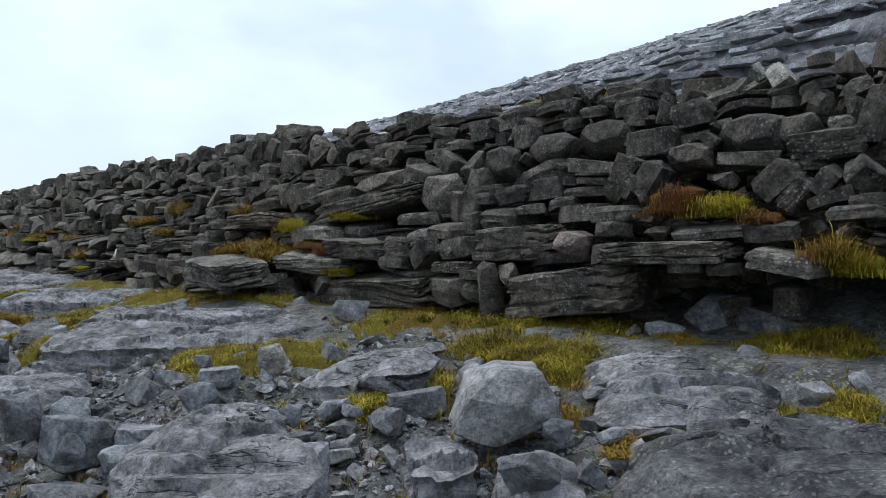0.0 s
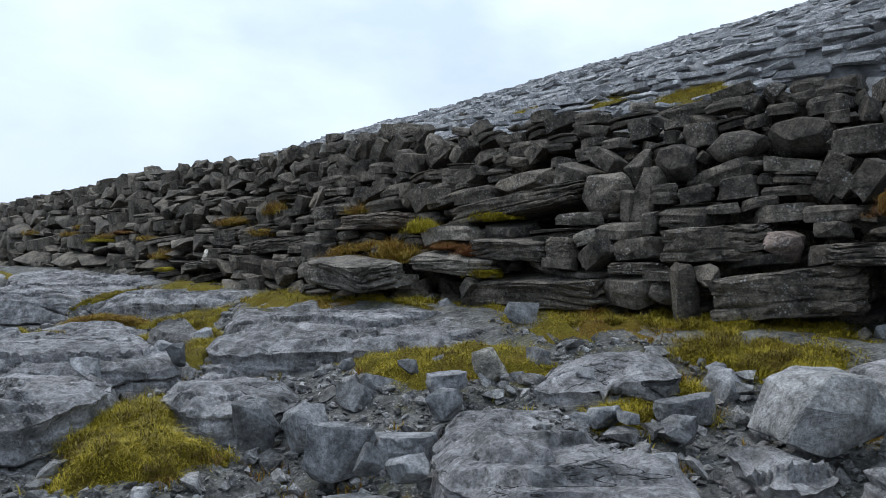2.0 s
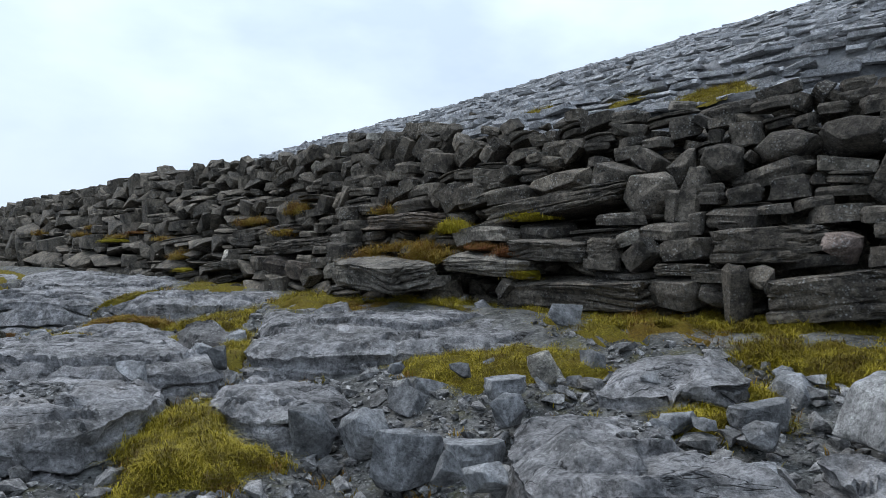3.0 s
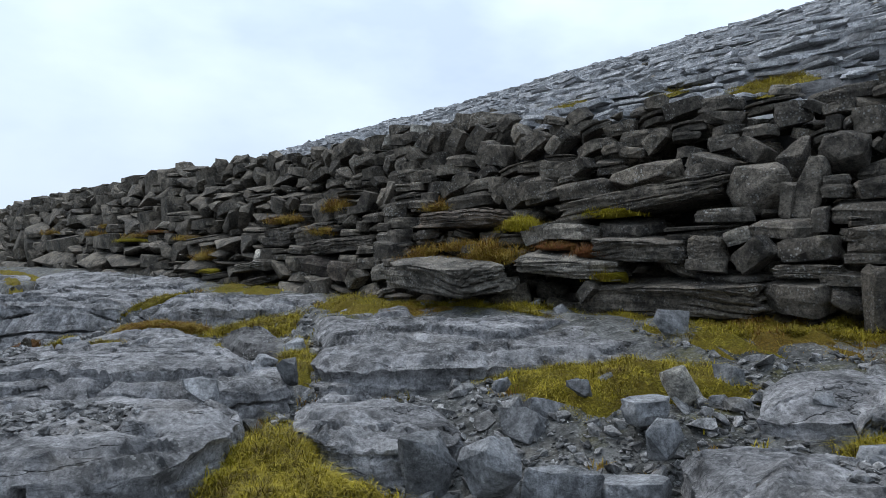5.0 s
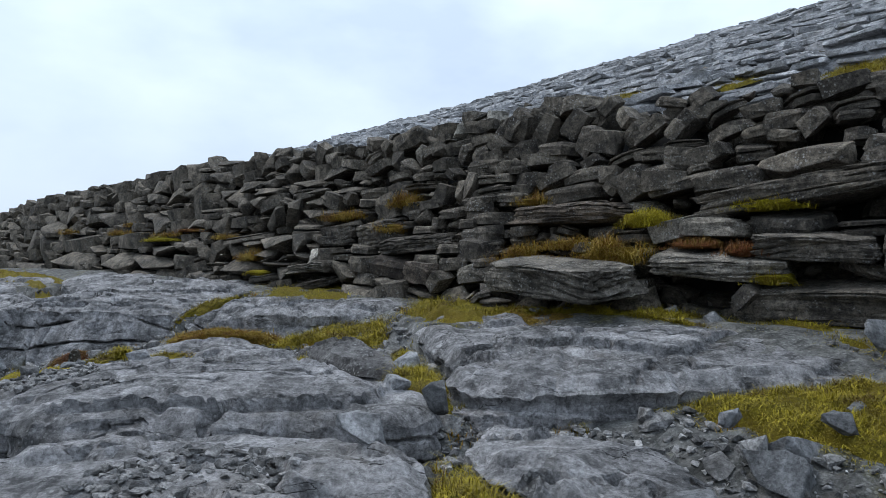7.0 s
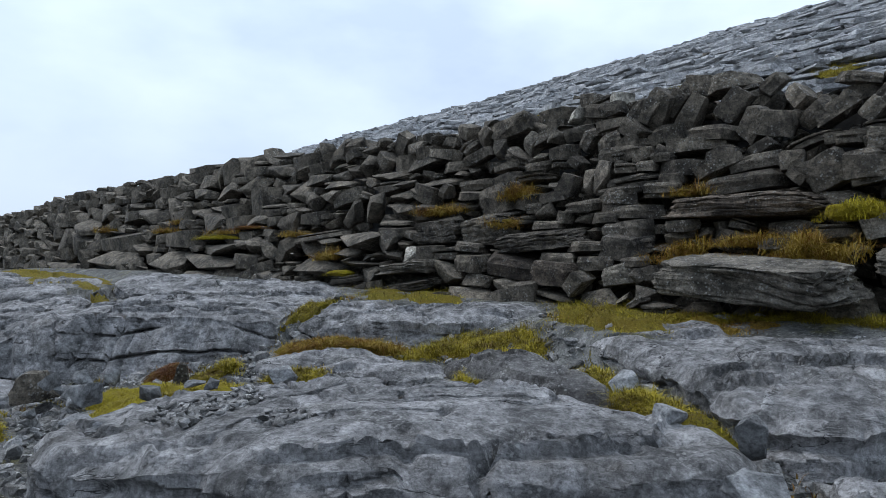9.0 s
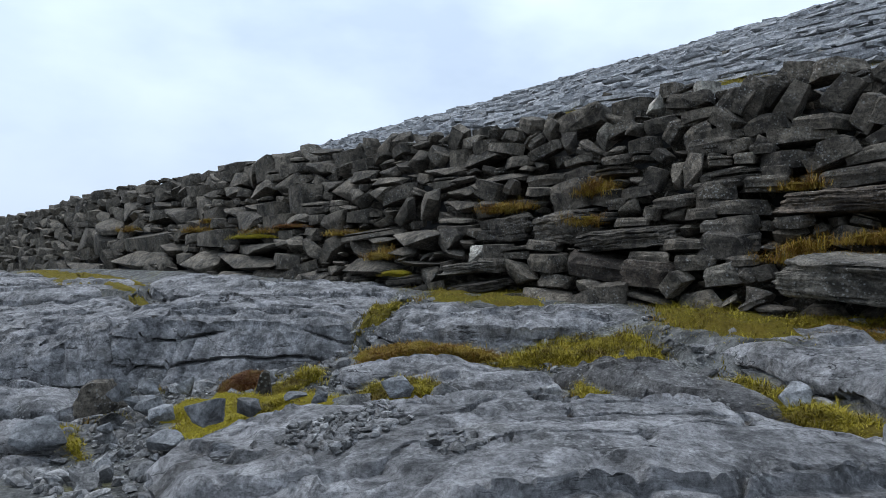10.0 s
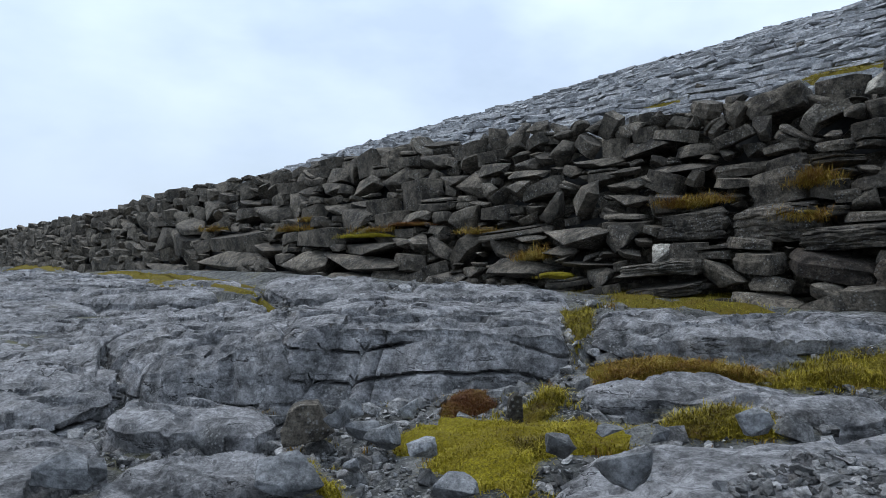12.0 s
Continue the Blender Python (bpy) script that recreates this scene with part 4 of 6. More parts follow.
slab([(1.19, 4.08, 0.30), (1.56, 3.95, 0.36), (1.78, 3.77, 0.33), (1.65, 3.62, 0.24), (1.24, 3.51, 0.20), (1.09, 3.83, 0.20)], bulge=0.05)
slab([(1.26, 3.22, 0.25), (1.56, 3.16, 0.29), (1.74, 2.89, 0.33), (1.78, 2.68, 0.30), (1.57, 2.82, 0.24), (1.29, 3.05, 0.20)], mat=PAVE_DARK, bulge=0.04)

# ---- drystone wall ----
def face_v(z, u=20.0):
    """The wall's face leans back as it rises; its foot is set back under the lowest ledges at the near end."""
    near = float(np.interp(u, [7, 9], [1, 0]))
    return 3.84 + 0.66 * z + near * (0.66 * max(0.0, 0.95 - z) + (0.62 if u < 2.7 else 0.0) * float(smooth(0.95, 0.65, z)))


wall = tagged(new("drystone_wall"), "long drystone wall of stacked grey limestone", "stone wall", kind="structure")
STONES, VOIDS = [], []


def ws(u, z, w, h, a, kind):
    """A wall stone: its place along the wall, height of its middle, size, tilt and sort."""
    if kind == "v":
        VOIDS.append((u, z, w, h))
    else:
        STONES.append((u, z, w, h, a, kind))


ws(1.22, 1.32, 0.19, 0.08, 5, "f")
ws(1.24, 0.90, 0.31, 0.25, 0, "v")
ws(1.28, 1.91, 0.14, 0.34, -20, "b")
ws(1.29, 1.25, 0.33, 0.09, 5, "f")
ws(1.29, 1.51, 0.23, 0.14, -50, "b")
ws(1.32, 1.15, 0.07, 0.04, 60, "b")
ws(1.39, 1.94, 0.08, 0.15, 10, "b")
ws(1.41, 1.34, 0.25, 0.09, 15, "f")
ws(1.42, 2.10, 0.21, 0.12, 20, "b")
ws(1.45, 1.16, 0.09, 0.05, -60, "b")
ws(1.46, 1.86, 0.15, 0.09, 10, "l")
ws(1.48, 1.47, 0.18, 0.11, 50, "b")
ws(1.49, 0.61, 0.28, 0.25, 0, "v")
ws(1.51, 1.72, 0.41, 0.19, 3, "k")
ws(1.51, 2.30, 0.18, 0.18, 30, "b")
ws(1.60, 2.01, 0.13, 0.08, 60, "b")
ws(1.60, 1.60, 0.19, 0.08, 0, "b")
ws(1.61, 0.96, 0.45, 0.11, -12, "l")
ws(1.63, 1.39, 0.23, 0.13, 50, "k")
ws(1.68, 2.08, 0.21, 0.08, 5, "f")
ws(1.71, 1.85, 0.27, 0.19, 5, "r")
ws(1.71, 2.21, 0.25, 0.15, 10, "b")
ws(1.75, 1.15, 0.32, 0.12, 0, "f")
ws(1.76, 0.70, 0.19, 0.18, 0, "b")
ws(1.78, 1.48, 0.31, 0.18, 40, "b")
ws(1.87, 0.53, 0.48, 0.14, -18, "l")
ws(1.90, 2.09, 0.19, 0.08, 0, "f")
ws(1.91, 0.95, 0.14, 0.19, 0, "v")
ws(1.96, 0.76, 0.30, 0.18, 0, "v")
ws(1.97, 2.31, 0.24, 0.14, -60, "q")
ws(2.01, 0.91, 0.16, 0.08, 0, "b")
ws(2.03, 1.67, 0.40, 0.11, -5, "l")
ws(2.03, 1.85, 0.45, 0.28, 0, "r")
ws(2.04, 0.40, 0.39, 0.11, 0, "f")
ws(2.13, 1.18, 0.78, 0.08, 3, "l")
ws(2.13, 2.38, 0.09, 0.16, 20, "q")
ws(2.16, 1.53, 0.16, 0.11, -10, "b")
ws(2.22, 2.14, 0.46, 0.14, 5, "b")
ws(2.23, 0.92, 0.21, 0.09, 0, "f")
ws(2.29, 0.56, 0.47, 0.23, 15, "b")
ws(2.31, 1.84, 0.12, 0.07, -40, "b")
ws(2.31, 1.97, 0.14, 0.10, 0, "b")
ws(2.35, 0.38, 0.21, 0.10, 10, "b")
ws(2.41, 1.02, 0.92, 0.15, 0, "k")
ws(2.45, 1.73, 0.33, 0.19, 0, "r")
ws(2.47, 1.89, 0.21, 0.07, 10, "f")
ws(2.53, 1.39, 0.25, 0.15, 50, "n")
ws(2.55, 2.07, 0.34, 0.19, 10, "b")
ws(2.70, 0.43, 0.11, 0.15, -20, "b")
ws(2.70, 1.56, 0.30, 0.17, 55, "b")
ws(2.81, 1.91, 0.45, 0.20, 0, "b")
ws(2.82, 2.15, 0.17, 0.22, 0, "b")
ws(2.86, 1.52, 0.18, 0.11, 50, "b")
ws(2.88, 1.01, 0.32, 0.14, 5, "f")
ws(2.90, 1.19, 0.19, 0.11, 0, "b")
ws(2.95, 1.32, 0.38, 0.12, 2, "f")
ws(2.95, 2.09, 0.14, 0.10, 0, "b")
ws(2.96, 1.93, 0.22, 0.16, 5, "b")
ws(3.00, 1.61, 0.17, 0.36, -25, "k")
ws(3.02, 2.11, 0.17, 0.11, 0, "f")
ws(3.04, 1.15, 0.11, 0.14, 0, "v")
ws(3.04, 2.41, 0.25, 0.13, 0, "b")
ws(3.07, 2.34, 0.26, 0.07, 0, "f")
ws(3.12, 2.24, 0.33, 0.15, 8, "b")
ws(3.21, 0.72, 1.07, 0.34, 8, "k")
ws(3.23, 1.09, 0.27, 0.21, -20, "p")
ws(3.26, 1.63, 0.33, 0.11, -5, "f")
ws(3.28, 1.72, 0.41, 0.12, -8, "l")
ws(3.28, 1.52, 0.38, 0.08, 0, "f")
ws(3.29, 1.99, 0.52, 0.29, 0, "r")
ws(3.30, 2.33, 0.28, 0.11, 10, "b")
ws(3.34, 1.33, 0.49, 0.13, 5, "f")
ws(3.35, 2.47, 0.28, 0.10, 10, "f")
ws(3.42, 1.01, 0.50, 0.18, 8, "f")
ws(3.47, 1.62, 0.17, 0.11, -10, "b")
ws(3.48, 1.42, 0.33, 0.09, 8, "f")
ws(3.48, 2.25, 0.25, 0.09, 0, "f")
ws(3.54, 0.90, 0.18, 0.12, 0, "v")
ws(3.56, 1.75, 0.11, 0.08, 0, "b")
ws(3.59, 2.43, 0.20, 0.12, 50, "b")
ws(3.68, 2.17, 0.20, 0.11, 5, "b")
ws(3.69, 1.56, 0.32, 0.18, 5, "b")
ws(3.74, 2.35, 0.17, 0.10, 60, "b")
ws(3.74, 1.39, 0.24, 0.08, 0, "f")
ws(3.75, 0.84, 0.26, 0.18, 10, "b")
ws(3.76, 1.08, 0.85, 0.28, 3, "k")
ws(3.80, 1.96, 0.52, 0.25, 4, "r")
ws(3.92, 1.73, 0.64, 0.18, 15, "f")
ws(3.94, 2.20, 0.28, 0.12, 10, "f")
ws(3.98, 2.51, 0.36, 0.14, 15, "f")
ws(3.98, 2.38, 0.40, 0.10, 5, "f")
ws(4.04, 1.53, 0.30, 0.14, 10, "f")
ws(4.07, 1.36, 0.59, 0.16, -2, "f")
ws(4.09, 1.89, 0.13, 0.08, -40, "b")
ws(4.12, 0.71, 0.24, 0.23, 0, "b")
ws(4.12, 1.27, 0.16, 0.08, 0, "b")
ws(4.14, 0.84, 0.36, 0.09, -3, "f")
ws(4.17, 2.10, 0.23, 0.21, 5, "b")
ws(4.31, 1.51, 0.22, 0.10, 0, "f")
ws(4.32, 2.10, 0.10, 0.13, 0, "b")
ws(4.32, 1.85, 0.36, 0.31, 0, "r")
ws(4.33, 1.60, 0.21, 0.10, 5, "f")
ws(4.40, 1.30, 0.12, 0.17, 0, "b")
ws(4.41, 2.24, 0.24, 0.11, 5, "b")
ws(4.41, 2.40, 0.57, 0.12, 5, "f")
ws(4.42, 0.89, 0.48, 0.10, 0, "k")
ws(4.43, 2.11, 0.13, 0.12, 0, "b")
ws(4.44, 1.06, 0.40, 0.18, 5, "b")
ws(4.47, 0.71, 0.52, 0.24, -3, "f")
ws(4.52, 2.00, 0.19, 0.12, 20, "b")
ws(4.53, 1.55, 0.24, 0.51, -18, "w")
ws(4.62, 2.31, 0.18, 0.08, -30, "b")
ws(4.63, 0.55, 1.38, 0.04, 0, "v")
ws(4.66, 1.47, 0.11, 0.27, -10, "b")
ws(4.66, 1.24, 0.53, 0.13, -3, "f")
ws(4.67, 1.85, 0.27, 0.32, -20, "b")
ws(4.80, 2.26, 0.35, 0.22, 10, "b")
ws(4.82, 1.02, 0.30, 0.18, 35, "b")
ws(4.93, 1.58, 0.50, 0.40, 0, "r")
ws(4.93, 2.52, 0.29, 0.09, -10, "l")
ws(5.00, 1.17, 0.22, 0.12, 20, "l")
ws(5.03, 2.11, 0.30, 0.11, 0, "f")
ws(5.03, 1.93, 0.28, 0.16, -35, "b")
ws(5.05, 0.83, 0.63, 0.08, -3, "f")
ws(5.05, 2.38, 0.51, 0.13, 5, "f")
ws(5.16, 0.93, 0.34, 0.12, 0, "f")
ws(5.16, 1.36, 0.45, 0.12, 0, "f")
ws(5.23, 1.07, 0.31, 0.21, 0, "k")
ws(5.36, 1.84, 0.45, 0.13, -20, "b")
ws(5.37, 2.18, 0.32, 0.09, 5, "f")
ws(5.39, 2.06, 0.31, 0.14, 10, "b")
ws(5.42, 1.22, 0.77, 0.14, 3, "f")
ws(5.43, 2.32, 0.37, 0.12, -8, "b")
ws(5.44, 1.74, 0.32, 0.19, -32, "f")
ws(5.51, 2.46, 0.39, 0.13, 0, "f")
ws(5.53, 0.66, 1.82, 0.28, 2, "k")
ws(5.69, 1.99, 0.26, 0.10, 0, "f")
ws(5.75, 2.16, 0.29, 0.08, 5, "f")
ws(5.77, 2.25, 0.37, 0.13, 10, "f")
ws(5.85, 2.47, 0.38, 0.17, 10, "b")
ws(5.87, 1.08, 0.91, 0.20, -3, "f")
ws(6.03, 1.52, 1.74, 0.21, 8, "f")
ws(6.06, 2.16, 0.25, 0.15, 40, "b")
ws(6.08, 1.79, 0.77, 0.25, 8, "r")
ws(6.12, 1.26, 0.64, 0.17, -5, "f")
ws(6.19, 2.40, 0.40, 0.15, 15, "b")
ws(6.19, 2.58, 0.22, 0.14, 0, "f")
ws(6.28, 2.06, 0.26, 0.10, -10, "b")
ws(6.31, 0.68, 0.21, 0.12, 45, "b")
ws(6.32, 2.23, 0.41, 0.17, 5, "b")
ws(6.39, 2.54, 0.22, 0.18, 30, "b")
ws(6.51, 2.12, 0.27, 0.10, 5, "b")
ws(6.54, 1.93, 0.36, 0.16, 0, "f")
ws(6.54, 2.35, 0.34, 0.13, 10, "b")
ws(6.58, 0.74, 0.75, 0.22, 0, "v")
ws(6.59, 0.95, 1.12, 0.19, -3, "l")
ws(6.71, 1.66, 0.68, 0.17, 5, "f")
ws(6.73, 1.25, 0.60, 0.17, 0, "l")
ws(6.78, 0.71, 0.70, 0.24, 0, "v")
ws(6.80, 2.16, 0.45, 0.12, 20, "f")
ws(6.84, 1.95, 0.22, 0.13, 30, "b")
ws(6.89, 2.39, 0.39, 0.11, 25, "b")
ws(6.94, 1.28, 0.69, 0.19, 12, "l")
ws(6.98, 1.80, 0.27, 0.07, 10, "f")
ws(7.11, 1.92, 0.47, 0.22, 5, "b")
ws(7.13, 1.67, 0.73, 0.13, 10, "f")
ws(7.19, 2.55, 0.30, 0.17, 40, "b")
ws(7.21, 1.97, 0.34, 0.18, -5, "b")
ws(7.22, 2.09, 0.38, 0.09, 0, "f")
ws(7.26, 1.70, 0.41, 0.21, 0, "f")
ws(7.29, 2.31, 0.26, 0.15, 40, "b")
ws(7.34, 2.27, 0.23, 0.14, 45, "b")
ws(7.41, 1.81, 0.44, 0.12, 5, "b")
ws(7.41, 0.70, 0.35, 0.16, 5, "l")
ws(7.49, 2.59, 0.38, 0.10, -15, "f")
ws(7.49, 1.99, 0.29, 0.11, 0, "f")
ws(7.50, 1.99, 0.32, 0.12, 0, "f")
ws(7.51, 2.59, 0.43, 0.10, -15, "f")
ws(7.57, 2.33, 0.24, 0.14, 60, "b")
ws(7.60, 1.71, 0.33, 0.29, 25, "b")
ws(7.64, 2.29, 0.39, 0.15, 30, "b")
ws(7.81, 2.29, 0.31, 0.18, 35, "b")
ws(7.82, 2.00, 0.41, 0.10, 20, "f")
ws(7.84, 1.68, 0.16, 0.10, -40, "b")
ws(7.86, 1.08, 0.27, 0.10, 0, "f")
ws(7.90, 1.82, 0.20, 0.17, 0, "b")
ws(7.91, 1.48, 0.53, 0.10, 0, "n")
ws(7.92, 0.80, 1.45, 0.31, -3, "L")
ws(8.00, 2.50, 0.28, 0.16, -50, "b")
ws(8.14, 2.23, 0.36, 0.23, -10, "b")
ws(8.21, 1.99, 0.24, 0.10, 30, "b")
ws(8.23, 1.85, 0.46, 0.14, 10, "b")
ws(8.27, 1.66, 0.73, 0.16, 5, "f")
ws(8.28, 2.67, 0.27, 0.16, 45, "b")
ws(8.29, 1.43, 1.43, 0.20, 0, "n")
ws(8.34, 2.25, 0.35, 0.21, 60, "b")
ws(8.51, 2.58, 0.26, 0.15, 30, "b")
ws(8.56, 1.84, 0.44, 0.13, 20, "b")
ws(8.59, 1.97, 0.36, 0.12, 20, "w")
ws(8.59, 2.48, 0.38, 0.22, 50, "b")
ws(8.74, 2.20, 0.52, 0.16, -5, "f")
ws(8.76, 2.76, 0.60, 0.17, 5, "f")
ws(8.79, 1.28, 0.32, 0.11, 0, "f")
ws(8.80, 0.51, 0.35, 0.13, 0, "f")
ws(8.90, 2.10, 0.57, 0.15, 0, "f")
ws(8.91, 0.83, 0.14, 0.13, 20, "b")
ws(8.94, 0.64, 0.22, 0.15, 0, "b")
ws(8.96, 0.57, 0.21, 0.07, 30, "b")
ws(8.99, 1.87, 0.57, 0.16, 0, "f")
ws(9.02, 2.84, 0.30, 0.22, -10, "b")
ws(9.04, 1.76, 0.24, 0.11, 0, "b")
ws(9.04, 2.50, 0.35, 0.20, 60, "b")
ws(9.05, 0.81, 0.24, 0.17, 0, "b")
ws(9.09, 1.47, 0.26, 0.33, 0, "v")
ws(9.10, 1.65, 0.43, 0.10, 0, "f")
ws(9.12, 0.94, 0.27, 0.09, 0, "f")
ws(9.15, 1.62, 0.45, 0.11, 0, "f")
ws(9.18, 2.79, 0.25, 0.15, 60, "b")
ws(9.20, 1.10, 0.31, 0.18, 0, "f")
ws(9.20, 2.25, 0.39, 0.16, 10, "b")
ws(9.21, 0.82, 0.45, 0.20, 10, "l")
ws(9.21, 2.00, 0.26, 0.09, 0, "f")
ws(9.23, 2.07, 0.14, 0.15, 0, "b")
ws(9.25, 2.25, 0.41, 0.19, 10, "b")
ws(9.27, 1.26, 0.38, 0.18, 0, "f")
ws(9.27, 2.63, 0.29, 0.17, 50, "b")
ws(9.31, 1.09, 0.46, 0.21, -5, "b")
ws(9.31, 1.42, 0.52, 0.14, 0, "f")
ws(9.37, 1.92, 0.21, 0.10, 0, "f")
ws(9.39, 1.25, 0.49, 0.12, 0, "f")
ws(9.42, 2.06, 0.23, 0.12, 10, "b")
ws(9.44, 2.57, 0.47, 0.28, 60, "b")
ws(9.48, 1.75, 0.61, 0.12, 5, "f")
ws(9.50, 2.55, 0.27, 0.16, 60, "b")
ws(9.51, 1.59, 0.34, 0.17, 0, "b")
ws(9.53, 1.66, 0.43, 0.09, 5, "f")
ws(9.56, 1.78, 0.55, 0.11, 10, "f")
ws(9.56, 1.51, 0.40, 0.13, 5, "f")
ws(9.57, 0.92, 0.41, 0.15, 5, "b")
ws(9.60, 1.92, 0.25, 0.12, 0, "b")
ws(9.61, 2.37, 0.21, 0.12, -50, "b")
ws(9.63, 1.38, 0.36, 0.11, 0, "f")
ws(9.65, 2.36, 0.27, 0.16, -40, "b")
ws(9.65, 2.56, 0.38, 0.23, 50, "b")
ws(9.66, 1.95, 0.17, 0.10, 0, "f")
ws(9.70, 0.73, 0.24, 0.14, 45, "b")
ws(9.71, 2.06, 0.25, 0.08, 0, "f")
ws(9.72, 2.20, 0.38, 0.15, 5, "b")
ws(9.72, 1.08, 0.47, 0.11, 0, "f")
ws(9.74, 2.66, 0.24, 0.19, 0, "b")
ws(9.75, 2.10, 0.54, 0.18, 5, "f")
ws(9.77, 2.22, 0.66, 0.10, 5, "f")
ws(9.81, 1.92, 0.18, 0.15, 0, "b")
ws(9.85, 1.82, 0.28, 0.36, -20, "b")
ws(9.92, 2.45, 0.38, 0.13, 5, "f")
ws(9.92, 2.24, 0.34, 0.17, 25, "f")
ws(9.98, 0.81, 0.49, 0.24, -5, "n")
ws(9.99, 1.54, 0.46, 0.12, 3, "f")
ws(10.03, 2.82, 0.31, 0.13, -5, "q")
ws(10.03, 1.81, 0.17, 0.27, -15, "b")
ws(10.03, 2.41, 0.39, 0.13, 0, "f")
ws(10.04, 2.67, 0.28, 0.15, 10, "b")
ws(10.04, 0.97, 0.45, 0.11, 0, "f")
ws(10.17, 2.66, 0.43, 0.15, -10, "f")
ws(10.22, 2.32, 0.28, 0.16, 50, "b")
ws(10.24, 1.78, 0.20, 0.23, -20, "b")
ws(10.26, 2.05, 0.17, 0.10, -40, "b")
ws(10.27, 2.75, 0.33, 0.17, 30, "b")
ws(10.29, 0.62, 0.33, 0.20, 0, "b")
ws(10.38, 1.33, 0.44, 0.09, 0, "f")
ws(10.39, 1.17, 1.09, 0.20, 3, "f")
ws(10.40, 2.85, 0.21, 0.16, 0, "b")
ws(10.42, 1.64, 0.42, 0.11, 10, "f")
ws(10.42, 2.44, 0.41, 0.17, 10, "b")
ws(10.51, 2.07, 0.27, 0.12, 0, "f")
ws(10.53, 2.21, 0.30, 0.15, 5, "b")
ws(10.54, 2.70, 0.20, 0.23, -20, "q")
ws(10.60, 1.54, 0.26, 0.11, 5, "b")
ws(10.62, 0.89, 0.77, 0.21, -10, "n")
ws(10.69, 2.40, 0.19, 0.15, 0, "b")
ws(10.80, 2.06, 0.34, 0.10, 0, "f")
ws(10.80, 1.90, 0.55, 0.08, 5, "f")
ws(10.95, 2.43, 0.43, 0.14, 20, "b")
ws(11.08, 2.39, 0.30, 0.17, 50, "l")
ws(11.21, 1.68, 0.60, 0.34, 8, "m")
ws(11.24, 1.33, 0.87, 0.33, 3, "k")
ws(11.25, 1.92, 0.36, 0.14, 10, "b")
ws(11.27, 0.92, 0.45, 0.20, -5, "b")
ws(11.28, 2.23, 0.38, 0.16, -30, "b")
ws(11.33, 2.10, 0.34, 0.10, 10, "b")
ws(11.40, 1.10, 0.49, 0.11, -5, "f")
ws(11.51, 2.64, 0.61, 0.25, 10, "b")
ws(11.61, 2.37, 0.23, 0.27, -10, "b")
ws(11.73, 1.76, 0.46, 0.09, -5, "f")
ws(11.75, 1.92, 0.69, 0.14, 5, "f")
ws(11.78, 1.02, 0.41, 0.16, 5, "f")
ws(11.89, 2.30, 0.46, 0.13, 20, "b")
ws(11.93, 2.58, 0.29, 0.17, 50, "b")
ws(11.97, 0.88, 0.36, 0.15, 0, "b")
ws(11.97, 1.41, 0.44, 0.14, 5, "b")
ws(12.03, 1.04, 0.43, 0.16, 0, "f")
ws(12.05, 1.29, 0.74, 0.29, 0, "k")
ws(12.15, 2.44, 0.26, 0.15, 50, "b")
ws(12.16, 1.84, 0.19, 0.11, 60, "b")
ws(12.18, 0.64, 0.87, 0.11, 8, "f")
ws(12.27, 0.85, 1.01, 0.13, 5, "l")
ws(12.29, 1.00, 0.25, 0.29, -25, "q")
ws(12.31, 2.20, 0.69, 0.13, 0, "f")
ws(12.34, 2.72, 0.35, 0.18, -20, "b")
ws(12.43, 1.57, 0.36, 0.22, 0, "b")
ws(12.45, 2.54, 0.23, 0.13, 60, "b")
ws(12.49, 1.99, 0.78, 0.11, 0, "f")
ws(12.54, 1.83, 0.44, 0.24, -20, "b")
ws(12.58, 1.57, 0.25, 0.15, -45, "b")
ws(12.60, 1.84, 0.45, 0.27, -15, "b")
ws(12.66, 2.43, 0.51, 0.15, -10, "f")
ws(12.84, 2.69, 0.40, 0.15, 10, "b")
ws(12.85, 1.18, 0.34, 0.30, 0, "b")
ws(12.90, 1.35, 0.54, 0.27, 0, "k")
ws(12.99, 1.64, 0.52, 0.16, 0, "f")
ws(13.02, 2.34, 0.67, 0.19, 10, "f")
ws(13.07, 2.49, 0.28, 0.18, 0, "b")
ws(13.08, 1.84, 0.53, 0.13, 8, "f")
ws(13.10, 2.01, 0.40, 0.09, 5, "f")
ws(13.19, 2.72, 0.33, 0.16, 0, "b")
ws(13.20, 0.89, 0.71, 0.08, 0, "f")
ws(13.26, 2.58, 0.35, 0.17, 10, "b")
ws(13.42, 0.69, 0.46, 0.11, 5, "f")
ws(13.51, 1.20, 1.07, 0.28, 5, "f")
ws(13.59, 1.70, 0.46, 0.27, 40, "b")
ws(13.63, 2.69, 0.36, 0.21, 60, "b")
ws(13.66, 2.18, 0.67, 0.11, 0, "f")
ws(13.67, 1.05, 0.46, 0.13, 0, "f")
ws(13.83, 0.80, 0.36, 0.16, 0, "v")
ws(13.91, 2.46, 0.34, 0.20, -40, "b")
ws(13.95, 0.54, 0.44, 0.12, -20, "f")
ws(14.05, 1.61, 0.42, 0.24, 60, "b")
ws(14.17, 2.76, 0.23, 0.14, 40, "b")
ws(14.23, 1.21, 0.55, 0.11, 0, "f")
ws(14.24, 0.83, 0.96, 0.23, -3, "f")
ws(14.31, 0.49, 0.38, 0.17, 0, "f")
ws(14.33, 2.40, 0.37, 0.22, 40, "b")
ws(14.36, 2.67, 0.34, 0.13, 10, "f")
ws(14.41, 1.88, 0.60, 0.23, 15, "b")
